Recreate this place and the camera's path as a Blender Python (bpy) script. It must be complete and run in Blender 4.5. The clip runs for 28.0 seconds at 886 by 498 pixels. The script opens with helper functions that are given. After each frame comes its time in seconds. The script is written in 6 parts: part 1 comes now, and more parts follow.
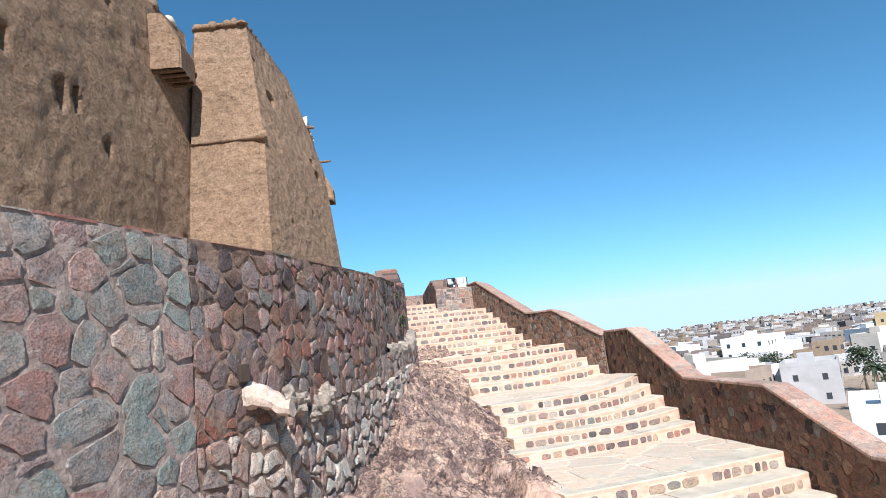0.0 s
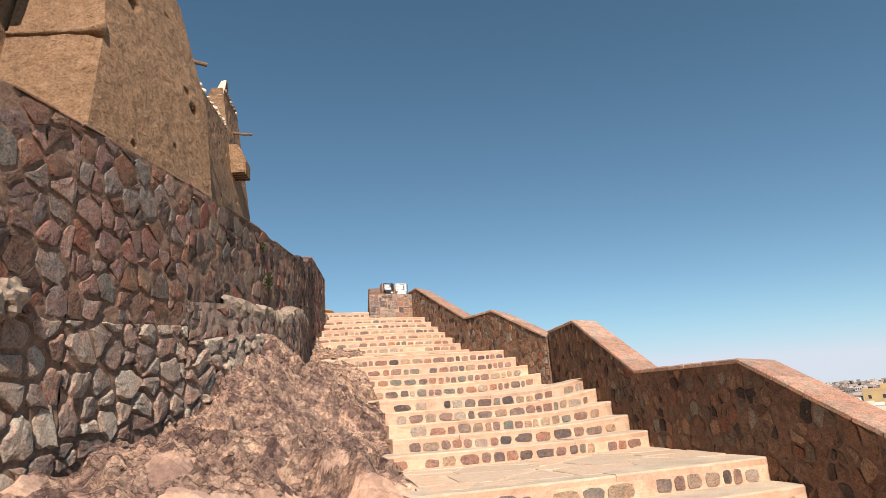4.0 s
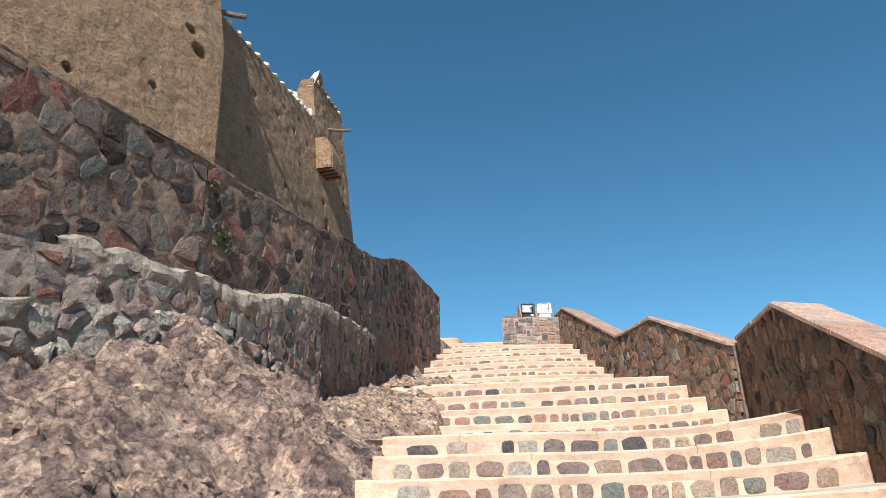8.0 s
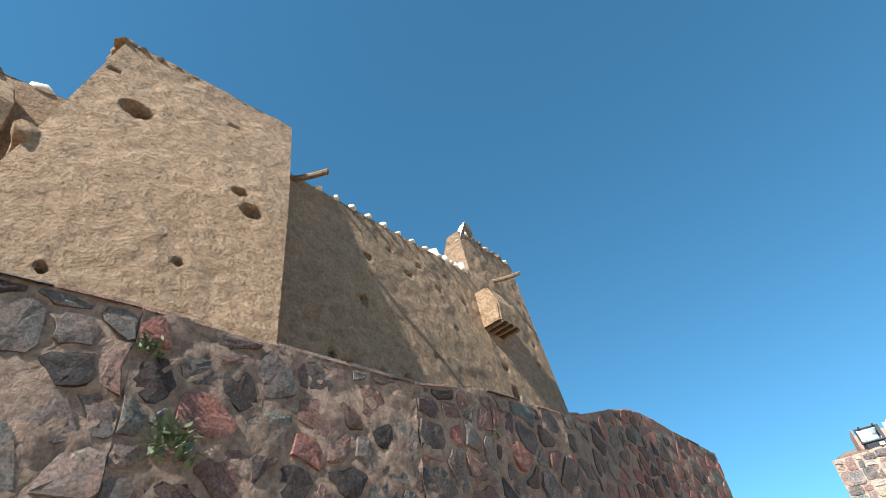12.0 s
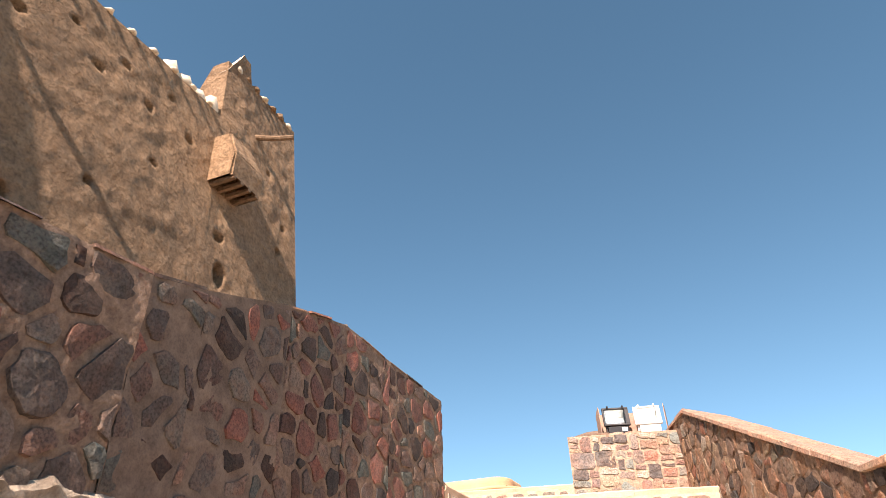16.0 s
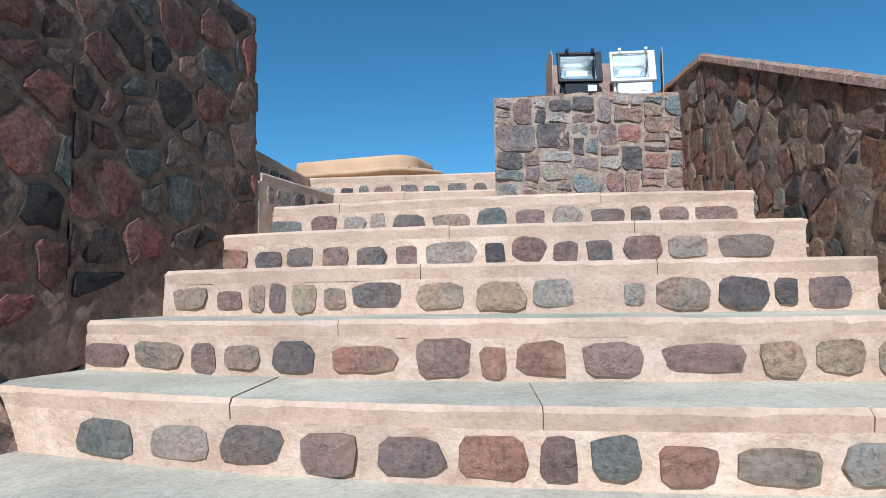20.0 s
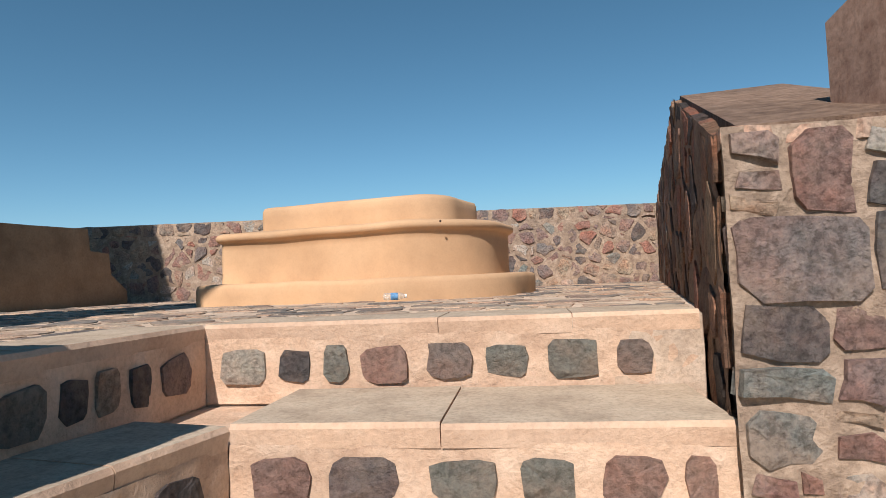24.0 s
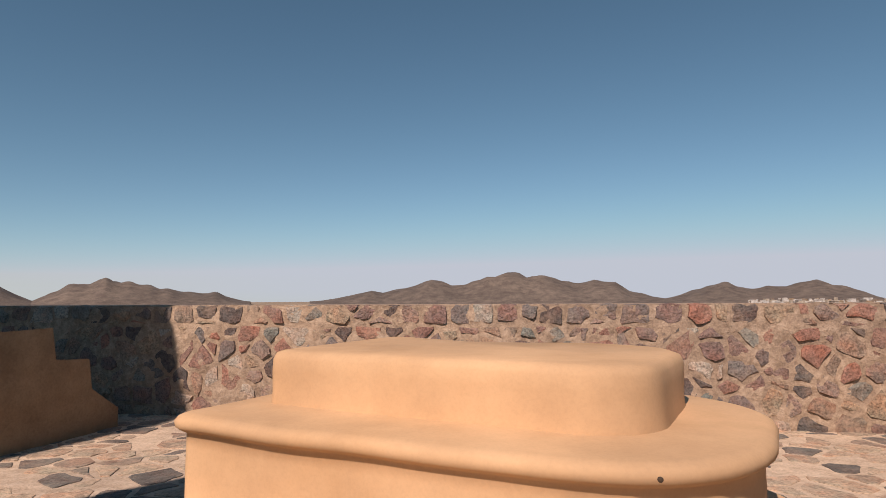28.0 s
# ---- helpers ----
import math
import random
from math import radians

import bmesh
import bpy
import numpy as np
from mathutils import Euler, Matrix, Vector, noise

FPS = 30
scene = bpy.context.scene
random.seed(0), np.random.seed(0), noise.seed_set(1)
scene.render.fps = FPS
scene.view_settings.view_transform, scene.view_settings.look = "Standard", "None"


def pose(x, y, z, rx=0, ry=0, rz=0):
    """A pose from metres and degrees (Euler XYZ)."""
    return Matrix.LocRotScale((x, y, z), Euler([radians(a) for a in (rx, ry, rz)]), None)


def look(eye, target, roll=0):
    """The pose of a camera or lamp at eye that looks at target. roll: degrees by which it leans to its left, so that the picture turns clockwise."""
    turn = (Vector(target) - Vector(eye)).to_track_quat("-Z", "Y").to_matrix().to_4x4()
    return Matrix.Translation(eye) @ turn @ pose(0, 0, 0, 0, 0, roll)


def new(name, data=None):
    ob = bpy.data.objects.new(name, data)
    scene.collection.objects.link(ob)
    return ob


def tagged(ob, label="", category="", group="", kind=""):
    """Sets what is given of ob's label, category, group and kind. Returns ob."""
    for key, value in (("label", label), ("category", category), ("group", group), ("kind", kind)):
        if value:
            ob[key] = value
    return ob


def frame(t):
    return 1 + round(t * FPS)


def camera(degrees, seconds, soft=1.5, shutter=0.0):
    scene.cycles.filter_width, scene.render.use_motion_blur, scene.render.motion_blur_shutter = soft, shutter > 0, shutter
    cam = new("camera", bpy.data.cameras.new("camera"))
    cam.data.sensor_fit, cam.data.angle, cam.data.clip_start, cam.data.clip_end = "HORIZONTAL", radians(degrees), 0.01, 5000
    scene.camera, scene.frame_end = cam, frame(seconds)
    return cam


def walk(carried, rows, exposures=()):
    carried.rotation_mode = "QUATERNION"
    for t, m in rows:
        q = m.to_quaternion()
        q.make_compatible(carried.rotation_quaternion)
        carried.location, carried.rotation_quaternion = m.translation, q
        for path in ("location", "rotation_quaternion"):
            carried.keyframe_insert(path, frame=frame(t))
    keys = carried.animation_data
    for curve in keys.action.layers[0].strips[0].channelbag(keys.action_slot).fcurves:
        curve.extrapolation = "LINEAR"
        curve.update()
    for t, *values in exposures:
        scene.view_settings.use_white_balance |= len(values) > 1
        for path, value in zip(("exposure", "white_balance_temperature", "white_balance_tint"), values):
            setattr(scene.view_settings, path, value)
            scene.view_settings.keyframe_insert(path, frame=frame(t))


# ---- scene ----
cam = camera(70.5, 28.0, 0.7)
PATH = [
    (0, (-6.015, 2.266, 2.887), (-5.390, 4.136, 3.222), -6.7),
    (0.5, (-5.703, 2.651, 2.748), (-5.039, 4.530, 2.910), -6.6),
    (1, (-5.391, 3.023, 2.599), (-4.603, 4.850, 2.801), -6.3),
    (1.5, (-5.079, 3.383, 2.442), (-4.138, 5.147, 2.428), -7.8),
    (2, (-4.767, 3.729, 2.275), (-4.011, 5.549, 2.619), -2.3),
    (2.5, (-4.455, 4.064, 2.100), (-3.754, 5.850, 2.664), 1.6),
    (3, (-4.143, 4.385, 1.915), (-3.526, 6.197, 2.495), -2.4),
    (3.5, (-3.831, 4.694, 1.721), (-3.172, 6.493, 2.295), -0.3),
    (4, (-3.518, 4.990, 1.518), (-2.860, 6.809, 2.026), -4.0),
    (4.5, (-3.206, 5.274, 1.306), (-2.624, 7.086, 1.920), -0.8),
    (6.5, (-1.323, 7.587, 0.929), (-1.135, 9.445, 1.643), 2.6),
    (7, (-1.075, 8.162, 0.993), (-0.900, 9.989, 1.790), 0.2),
    (7.5, (-0.895, 8.667, 1.151), (-0.686, 10.500, 1.922), -0.8),
    (8, (-0.713, 9.116, 1.313), (-0.698, 10.979, 2.040), -1.2),
    (8.5, (-0.592, 9.576, 1.488), (-0.536, 11.457, 2.166), -1.7),
    (9, (-0.442, 10.029, 1.669), (-0.346, 11.905, 2.358), -2.0),
    (9.5, (-0.305, 10.462, 1.791), (-0.295, 12.381, 2.356), -1.5),
    (10, (-0.201, 10.911, 1.779), (-0.223, 12.816, 2.386), -0.8),
    (10.5, (-0.075, 11.411, 1.770), (-0.202, 13.307, 2.394), 0.8),
    (11, (-0.031, 11.972, 1.819), (-0.230, 13.865, 2.433), 2.2),
    (11.5, (-0.083, 12.470, 1.842), (-0.506, 14.140, 2.857), -7.3),
    (12, (-0.327, 12.798, 2.214), (-0.913, 14.205, 3.510), -8.7),
    (12.5, (-0.111, 13.062, 2.215), (-0.694, 14.497, 3.480), -8.9),
    (13, (-0.137, 13.308, 2.333), (-0.675, 14.671, 3.694), -9.2),
    (13.5, (-0.244, 14.163, 2.765), (-1.035, 15.186, 4.291), -8.9),
    (15.5, (0.028, 15.503, 2.995), (-0.736, 16.597, 4.485), -4.3),
    (16, (0.378, 15.724, 2.949), (0.155, 17.387, 4.038), -1.7),
    (16.5, (0.343, 16.290, 2.999), (0.302, 18.152, 3.728), 2.2),
    (17, (0.386, 16.908, 3.155), (0.411, 18.860, 3.588), 1.0),
    (17.5, (0.506, 17.361, 3.286), (0.522, 19.323, 3.673), -2.2),
    (18, (0.580, 17.754, 3.425), (0.605, 19.719, 3.799), -2.6),
    (18.5, (0.608, 18.110, 3.605), (0.684, 20.102, 3.763), -4.6),
    (19, (0.642, 18.509, 3.731), (0.645, 20.506, 3.836), -3.7),
    (19.5, (0.655, 18.929, 3.813), (0.599, 20.926, 3.923), -2.1),
    (20, (0.669, 19.398, 3.850), (0.562, 21.391, 3.983), -0.9),
    (20.5, (0.593, 19.969, 3.911), (0.359, 21.948, 4.080), -4.3),
    (21, (0.484, 20.525, 4.069), (0.299, 22.509, 4.241), 0.4),
    (21.5, (0.445, 20.996, 4.252), (0.259, 22.971, 4.480), -2.2),
    (23.5, (0.370, 22.288, 4.848), (0.116, 24.256, 5.071), -1.2),
    (24, (0.306, 22.596, 4.982), (0.109, 24.582, 5.078), -2.4),
    (24.5, (0.254, 22.911, 5.073), (-0.043, 24.885, 5.172), -1.7),
    (25, (0.119, 23.249, 5.218), (-0.325, 25.186, 5.428), -3.2),
    (25.5, (0.026, 23.555, 5.287), (-0.336, 25.522, 5.262), -5.9),
    (26, (-0.004, 23.917, 5.315), (-0.380, 25.881, 5.328), -3.1),
    (26.5, (-0.002, 24.289, 5.496), (-0.369, 26.245, 5.697), -3.5),
    (27, (0.039, 24.612, 5.655), (-0.093, 26.605, 5.767), -0.6),
    (27.5, (-0.036, 24.964, 5.759), (-0.261, 26.949, 5.854), -1.6),
    (28, (-0.324, 25.255, 5.933), (-0.798, 27.191, 6.089), -0.3),
]
EXPOSURE = [(0, 0.75, 5800, 14), (1, 0.4, 6800, 22), (2, 0.17, 7350, 25), (3, 0.28, 7700, 26), (4, 0.43, 7700, 25), (7, 0.64, 6250, 11), (8, 0.62, 6100, 10), (10, 0.68, 6200, 12), (11, 0.7, 6000, 8), (12, 1.3, 6000, 6), (13.5, 1.28, 6500, 14),
            (16, 1.33, 7900, 27), (17, 0.75, 6400, 12), (18, 0.66, 6050, 11), (19, 0.26, 5550, 9), (21.5, 0.17, 5150, 6), (24, 0.18, 6700, 16), (26, 0.17, 7900, 24), (28, 0.0, 7900, 28)]
walk(cam, [(t, look(eye, target, roll)) for t, eye, target, roll in PATH], EXPOSURE)


# ---------- light ----------
SUN_TRAVEL = Vector((0.21, 1.0, -0.95)).normalized()
world = bpy.data.worlds.new("sky_world")
scene.world = world
world.use_nodes = True
wt = world.node_tree
wt.nodes.clear()
sky = wt.nodes.new("ShaderNodeTexSky")
sky.sky_type = 'NISHITA'
sky.sun_disc = False
sky.sun_elevation = math.asin(-SUN_TRAVEL.z)
sky.sun_rotation = math.atan2(-SUN_TRAVEL.x, -SUN_TRAVEL.y)
sky.altitude = 2600
sky.air_density = 1.0
sky.dust_density = 0.0
sky.ozone_density = 1.7
bg = wt.nodes.new("ShaderNodeBackground")
bg.inputs["Strength"].default_value = 0.088
wo = wt.nodes.new("ShaderNodeOutputWorld")
deep = wt.nodes.new("ShaderNodeHueSaturation")      # the deep, slightly green blue of dry desert air
deep.inputs["Hue"].default_value = 0.476
deep.inputs["Saturation"].default_value = 1.10
cool = wt.nodes.new("ShaderNodeMix")
cool.data_type, cool.blend_type = 'RGBA', 'MULTIPLY'
cool.inputs[0].default_value = 1.0
cool.inputs[7].default_value = (0.825, 0.98, 1.045, 1)
wt.links.new(sky.outputs[0], deep.inputs["Color"])
wt.links.new(deep.outputs[0], cool.inputs[6])
# the horizon stays a pale grey-blue: no warmer than its own green
parts = wt.nodes.new("ShaderNodeSeparateColor")
whole = wt.nodes.new("ShaderNodeCombineColor")
wt.links.new(cool.outputs[2], parts.inputs[0])
haze = {}
for ch, most in ((1, 6.6), (2, 8.2)):           # dust takes the glare out of the lowest sky
    haze[ch] = wt.nodes.new("ShaderNodeMath")
    haze[ch].operation = 'SMOOTH_MIN'
    haze[ch].inputs[1].default_value = most
    haze[ch].inputs[2].default_value = 2.5
    wt.links.new(parts.outputs[ch], haze[ch].inputs[0])
for ch, share, how in ((0, 0.74, 'MINIMUM'), (2, 1.10, 'MAXIMUM')):
    times = wt.nodes.new("ShaderNodeMath")
    times.operation = 'MULTIPLY'
    times.inputs[1].default_value = share
    limit = wt.nodes.new("ShaderNodeMath")
    limit.operation = how
    wt.links.new(haze[1].outputs[0], times.inputs[0])
    wt.links.new(times.outputs[0], limit.inputs[0])
    wt.links.new(haze[ch].outputs[0] if ch == 2 else parts.outputs[ch], limit.inputs[1])
    wt.links.new(limit.outputs[0], whole.inputs[ch])
wt.links.new(haze[1].outputs[0], whole.inputs[1])
wt.links.new(whole.outputs[0], bg.inputs[0])
wt.links.new(bg.outputs[0], wo.inputs[0])
sun_data = bpy.data.lights.new("sun", 'SUN')
sun_data.energy = 4.6
sun_data.angle = radians(0.53)
sun_data.color = (1.0, 0.95, 0.87)
sun = new("sun", sun_data)
sun.matrix_world = look((0, 0, 30), Vector((0, 0, 30)) + SUN_TRAVEL)

# ---------- materials ----------


def base_mat(name, rough=0.9):
    m = bpy.data.materials.new(name)
    m.use_nodes = True
    nt = m.node_tree
    b = nt.nodes["Principled BSDF"]
    b.inputs["Roughness"].default_value = rough
    b.inputs["Specular IOR Level"].default_value = 0.25
    return m, nt, b


def noise_tex(nt, scale, detail=6.0, rough=0.6, kind='FBM'):
    co = nt.nodes.new("ShaderNodeNewGeometry")
    t = nt.nodes.new("ShaderNodeTexNoise")
    t.noise_type = kind
    t.inputs["Scale"].default_value = scale
    t.inputs["Detail"].default_value = detail
    t.inputs["Roughness"].default_value = rough
    nt.links.new(co.outputs["Position"], t.inputs["Vector"])
    return t


def ramp(nt, stops, interp='LINEAR'):
    r = nt.nodes.new("ShaderNodeValToRGB")
    cr = r.color_ramp
    cr.interpolation = interp
    while len(cr.elements) < len(stops):
        cr.elements.new(0.5)
    for e, (p, c) in zip(cr.elements, stops):
        e.position, e.color = p, (*c, 1)
    return r


def mix(nt, a, b, fac, mode='MIX'):
    m = nt.nodes.new("ShaderNodeMix")
    m.data_type, m.blend_type = 'RGBA', mode
    for sock, v in ((m.inputs[6], a), (m.inputs[7], b), (m.inputs[0], fac)):
        if isinstance(v, (int, float)):
            sock.default_value = v
        elif isinstance(v, tuple):
            sock.default_value = (*v, 1)
        else:
            nt.links.new(v, sock)
    return m.outputs[2]


def bump(nt, b, height, strength=0.4, dist=0.02, prev=None):
    n = nt.nodes.new("ShaderNodeBump")
    n.inputs["Strength"].default_value = strength
    n.inputs["Distance"].default_value = dist
    nt.links.new(height, n.inputs["Height"])
    if prev is not None:
        nt.links.new(prev, n.inputs["Normal"])
    nt.links.new(n.outputs[0], b.inputs["Normal"])
    return n.outputs[0]


def rough_mat(name, dark, mid, light, big=0.8, fine=14.0, rough=0.92, bstr=0.5, bdist=0.02, grain=60.0, cracks=0.0, speck=0.55, con=0.16):
    """A mineral surface: large stains, medium mottling and a fine grain, all in metres."""
    m, nt, b = base_mat(name, rough)
    a = noise_tex(nt, big, 5)
    c = noise_tex(nt, fine, 8, 0.65)
    g = noise_tex(nt, grain, 4, 0.7)
    r = ramp(nt, [(0.5 - con, dark), (0.5, mid), (0.5 + con, light)])
    nt.links.new(c.outputs[0], r.inputs[0])
    r2 = ramp(nt, [(0.3, tuple(0.72 for _ in range(3))), (0.65, (1.12, 1.1, 1.06))])
    nt.links.new(a.outputs[0], r2.inputs[0])
    col = mix(nt, r.outputs[0], r2.outputs[0], 0.8, 'MULTIPLY')
    gr = ramp(nt, [(0.36, (0.66, 0.66, 0.66)), (0.5, (1.0, 1.0, 1.0)), (0.62, (1.16, 1.16, 1.16))])
    nt.links.new(g.outputs[0], gr.inputs[0])
    col = mix(nt, col, gr.outputs[0], speck, 'MULTIPLY')
    nt.links.new(col, b.inputs["Base Color"])
    n1 = bump(nt, b, c.outputs[0], bstr, bdist)
    n2 = bump(nt, b, g.outputs[0], bstr * 0.7, bdist * 0.25, n1)
    if cracks:
        k = noise_tex(nt, fine * 0.45, 5, 0.6, 'RIDGED_MULTIFRACTAL')
        bump(nt, b, k.outputs[0], bstr * cracks, bdist * 0.5, n2)
        kr = ramp(nt, [(0.55, (1, 1, 1)), (0.95, (0.72, 0.7, 0.68))])
        nt.links.new(k.outputs[0], kr.inputs[0])
        nt.links.new(mix(nt, col, kr.outputs[0], min(1.0, cracks), 'MULTIPLY'), b.inputs["Base Color"])
    return m


def rock_mat(name, cols, scale=3.2, crack=0.45, relief=1.0):
    """Weathered bedrock: patches of differing stone, broken into shards that fade into plain rock, with a coarse grain;
    crevice shade is put into the colour.
    """
    m, nt, b = base_mat(name, 0.92)
    co = nt.nodes.new("ShaderNodeNewGeometry")
    wob = noise_tex(nt, 2.6, 7, 0.65)
    add = nt.nodes.new("ShaderNodeMixRGB")
    add.blend_type = 'ADD'
    add.inputs[0].default_value = 0.3
    nt.links.new(co.outputs["Position"], add.inputs[1])
    nt.links.new(wob.outputs[1], add.inputs[2])

    def shards(size, feature):
        t = nt.nodes.new("ShaderNodeTexVoronoi")
        t.feature = feature
        t.inputs["Scale"].default_value = size
        nt.links.new(add.outputs[0], t.inputs["Vector"])
        return t
    big, small, edge = shards(scale, 'F1'), shards(scale * 3.1, 'F1'), shards(scale, 'DISTANCE_TO_EDGE')
    patch_n = noise_tex(nt, 1.4 + 2.0 * crack, 8, 0.48 + 0.32 * crack)
    r = ramp(nt, [(0.30, cols[0]), (0.44, cols[1]), (0.55, cols[2]), (0.68, cols[3])])
    nt.links.new(patch_n.outputs[0], r.inputs[0])
    tone = ramp(nt, [(0.15, (1 - 0.6 * crack, 1 - 0.62 * crack, 1 - 0.58 * crack)), (0.5, (1, 1, 1)), (0.85, (1.22, 1.18, 1.12))])
    nt.links.new(big.outputs["Color"], tone.inputs[0])
    tone2 = ramp(nt, [(0.1, (1 - 0.5 * crack,) * 3), (0.5, (1, 1, 1)), (0.9, (1.22, 1.2, 1.17))])
    nt.links.new(small.outputs["Color"], tone2.inputs[0])
    col = mix(nt, r.outputs[0], tone.outputs[0], 1.0, 'MULTIPLY')
    col = mix(nt, col, tone2.outputs[0], 1.0, 'MULTIPLY')
    fade = noise_tex(nt, 0.9, 4, 0.6)
    fr = ramp(nt, [(0.36, (0, 0, 0)), (0.55, (crack, crack, crack))])
    nt.links.new(fade.outputs[0], fr.inputs[0])
    # shade in the gaps between shards, painted dark
    k = ramp(nt, [(0.0, (0.16, 0.15, 0.15)), (0.05, (1, 1, 1))])
    nt.links.new(edge.outputs["Distance"], k.inputs[0])
    col = mix(nt, col, mix(nt, col, k.outputs[0], 1.0, 'MULTIPLY'), fr.outputs[0])
    g = noise_tex(nt, 26.0, 7, 0.75)
    gr = ramp(nt, [(0.36, (0.36, 0.34, 0.34)), (0.5, (1, 1, 1)), (0.64, (1.45, 1.42, 1.38))])
    nt.links.new(g.outputs[0], gr.inputs[0])
    col = mix(nt, col, gr.outputs[0], 0.3 + 0.6 * crack, 'MULTIPLY')
    # ridged crevices: sunk by the bump and also painted dark as shade
    rid = noise_tex(nt, 5.5, 8, 0.7, 'RIDGED_MULTIFRACTAL')
    rr = ramp(nt, [(0.25, (1.25, 1.22, 1.18)), (0.6, (0.95, 0.94, 0.93)), (1.0, (0.42, 0.40, 0.40))])
    nt.links.new(rid.outputs[0], rr.inputs[0])
    nt.links.new(mix(nt, col, rr.outputs[0], min(1.0, crack), 'MULTIPLY'), b.inputs["Base Color"])
    n1 = bump(nt, b, big.outputs["Distance"], 0.6 * relief, 0.08)
    n2 = bump(nt, b, patch_n.outputs[0], 0.9 * relief, 0.04 + 0.1 * crack, n1)
    n3 = bump(nt, b, rid.outputs[0], 1.0 * relief, -0.05, n2)
    bump(nt, b, g.outputs[0], 0.25 + 0.65 * crack, 0.016, n3)
    return m


def stone_mat(name, palette, per_island=False, rough=0.85, dust=(0.36, 0.275, 0.22), dusty=0.3, relief=1.0, mottle=0.85):
    """Rubble stones: each one takes its own colour from the palette, with veins and dust."""
    m, nt, b = base_mat(name, rough)
    if per_island:
        o = nt.nodes.new("ShaderNodeNewGeometry").outputs["Random Per Island"]
    else:
        o = nt.nodes.new("ShaderNodeObjectInfo").outputs["Random"]
    r = ramp(nt, [(i / len(palette), c) for i, c in enumerate(palette)], 'CONSTANT')
    nt.links.new(o, r.inputs[0])
    a = noise_tex(nt, 9.0, 8, 0.7)
    v = ramp(nt, [(0.32, (0.62, 0.62, 0.62)), (0.52, (1, 1, 1)), (0.72, (1.3, 1.24, 1.18))])
    nt.links.new(a.outputs[0], v.inputs[0])
    col = mix(nt, r.outputs[0], v.outputs[0], mottle, 'MULTIPLY')
    h = noise_tex(nt, 5.0, 6, 0.65)
    hr = ramp(nt, [(0.38, (1.12, 0.9, 0.82)), (0.5, (1, 1, 1)), (0.64, (0.82, 0.98, 1.02))])
    nt.links.new(h.outputs[0], hr.inputs[0])
    col = mix(nt, col, hr.outputs[0], mottle * 0.95, 'MULTIPLY')
    sp = noise_tex(nt, 55.0, 3, 0.6)
    sr = ramp(nt, [(0.36, (0.55, 0.54, 0.53)), (0.5, (1, 1, 1)), (0.66, (1.3, 1.27, 1.22))])
    nt.links.new(sp.outputs[0], sr.inputs[0])
    col = mix(nt, col, sr.outputs[0], mottle, 'MULTIPLY')
    d = noise_tex(nt, 3.1, 6, 0.7)
    dr = ramp(nt, [(0.5, (0, 0, 0)), (0.75, (1, 1, 1))])
    nt.links.new(d.outputs[0], dr.inputs[0])
    mul = nt.nodes.new("ShaderNodeMath")
    mul.operation = 'MULTIPLY'
    mul.inputs[1].default_value = dusty
    nt.links.new(dr.outputs[0], mul.inputs[0])
    col = mix(nt, col, dust, mul.outputs[0])
    nt.links.new(col, b.inputs["Base Color"])
    g = noise_tex(nt, 34.0, 6, 0.75)
    n1 = bump(nt, b, a.outputs[0], 0.9 * relief, 0.04)
    n2 = bump(nt, b, g.outputs[0], 1.0 * relief, 0.014, n1)
    k = noise_tex(nt, 7.0, 6, 0.6, 'RIDGED_MULTIFRACTAL')
    bump(nt, b, k.outputs[0], 0.7 * relief, 0.03, n2)
    return m


def flat_mat(name, col, rough=0.6, metal=0.0, spec=0.3, var=0.15, scale=8.0):
    m, nt, b = base_mat(name, rough)
    b.inputs["Metallic"].default_value = metal
    b.inputs["Specular IOR Level"].default_value = spec
    a = noise_tex(nt, scale, 5)
    r = ramp(nt, [(0.3, tuple(c * (1 - var) for c in col)), (0.7, tuple(min(1, c * (1 + var)) for c in col))])
    nt.links.new(a.outputs[0], r.inputs[0])
    nt.links.new(r.outputs[0], b.inputs["Base Color"])
    return m


RUBBLE = [(0.2152, 0.1252, 0.0862), (0.1983, 0.1418, 0.1101), (0.1596, 0.1001, 0.0766), (0.2327, 0.1354, 0.0862), (0.2819, 0.1898, 0.1336), (0.1865, 0.1519, 0.1192),
          (0.0706, 0.0478, 0.0383), (0.2954, 0.1746, 0.1192), (0.2058, 0.1197, 0.0909), (0.3595, 0.2341, 0.1581), (0.1348, 0.1089, 0.0939), (0.2327, 0.1354, 0.0909), (0.2699, 0.1581, 0.1147), (0.261, 0.1519, 0.1006), (0.27, 0.125, 0.088), (0.06, 0.052, 0.05), (0.10, 0.075, 0.068), (0.30, 0.255, 0.215)]
RISERS = [(0.31, 0.20, 0.165), (0.22, 0.175, 0.155), (0.27, 0.17, 0.145), (0.10, 0.09, 0.09), (0.36, 0.27, 0.205),
          (0.21, 0.205, 0.18), (0.37, 0.21, 0.155), (0.26, 0.185, 0.165), (0.42, 0.31, 0.22), (0.16, 0.13, 0.125), (0.40, 0.34, 0.285)]
FLAGS = [(0.572, 0.471, 0.356), (0.527, 0.445, 0.342), (0.618, 0.487, 0.356), (0.549, 0.461, 0.356), (0.596, 0.492, 0.38)]
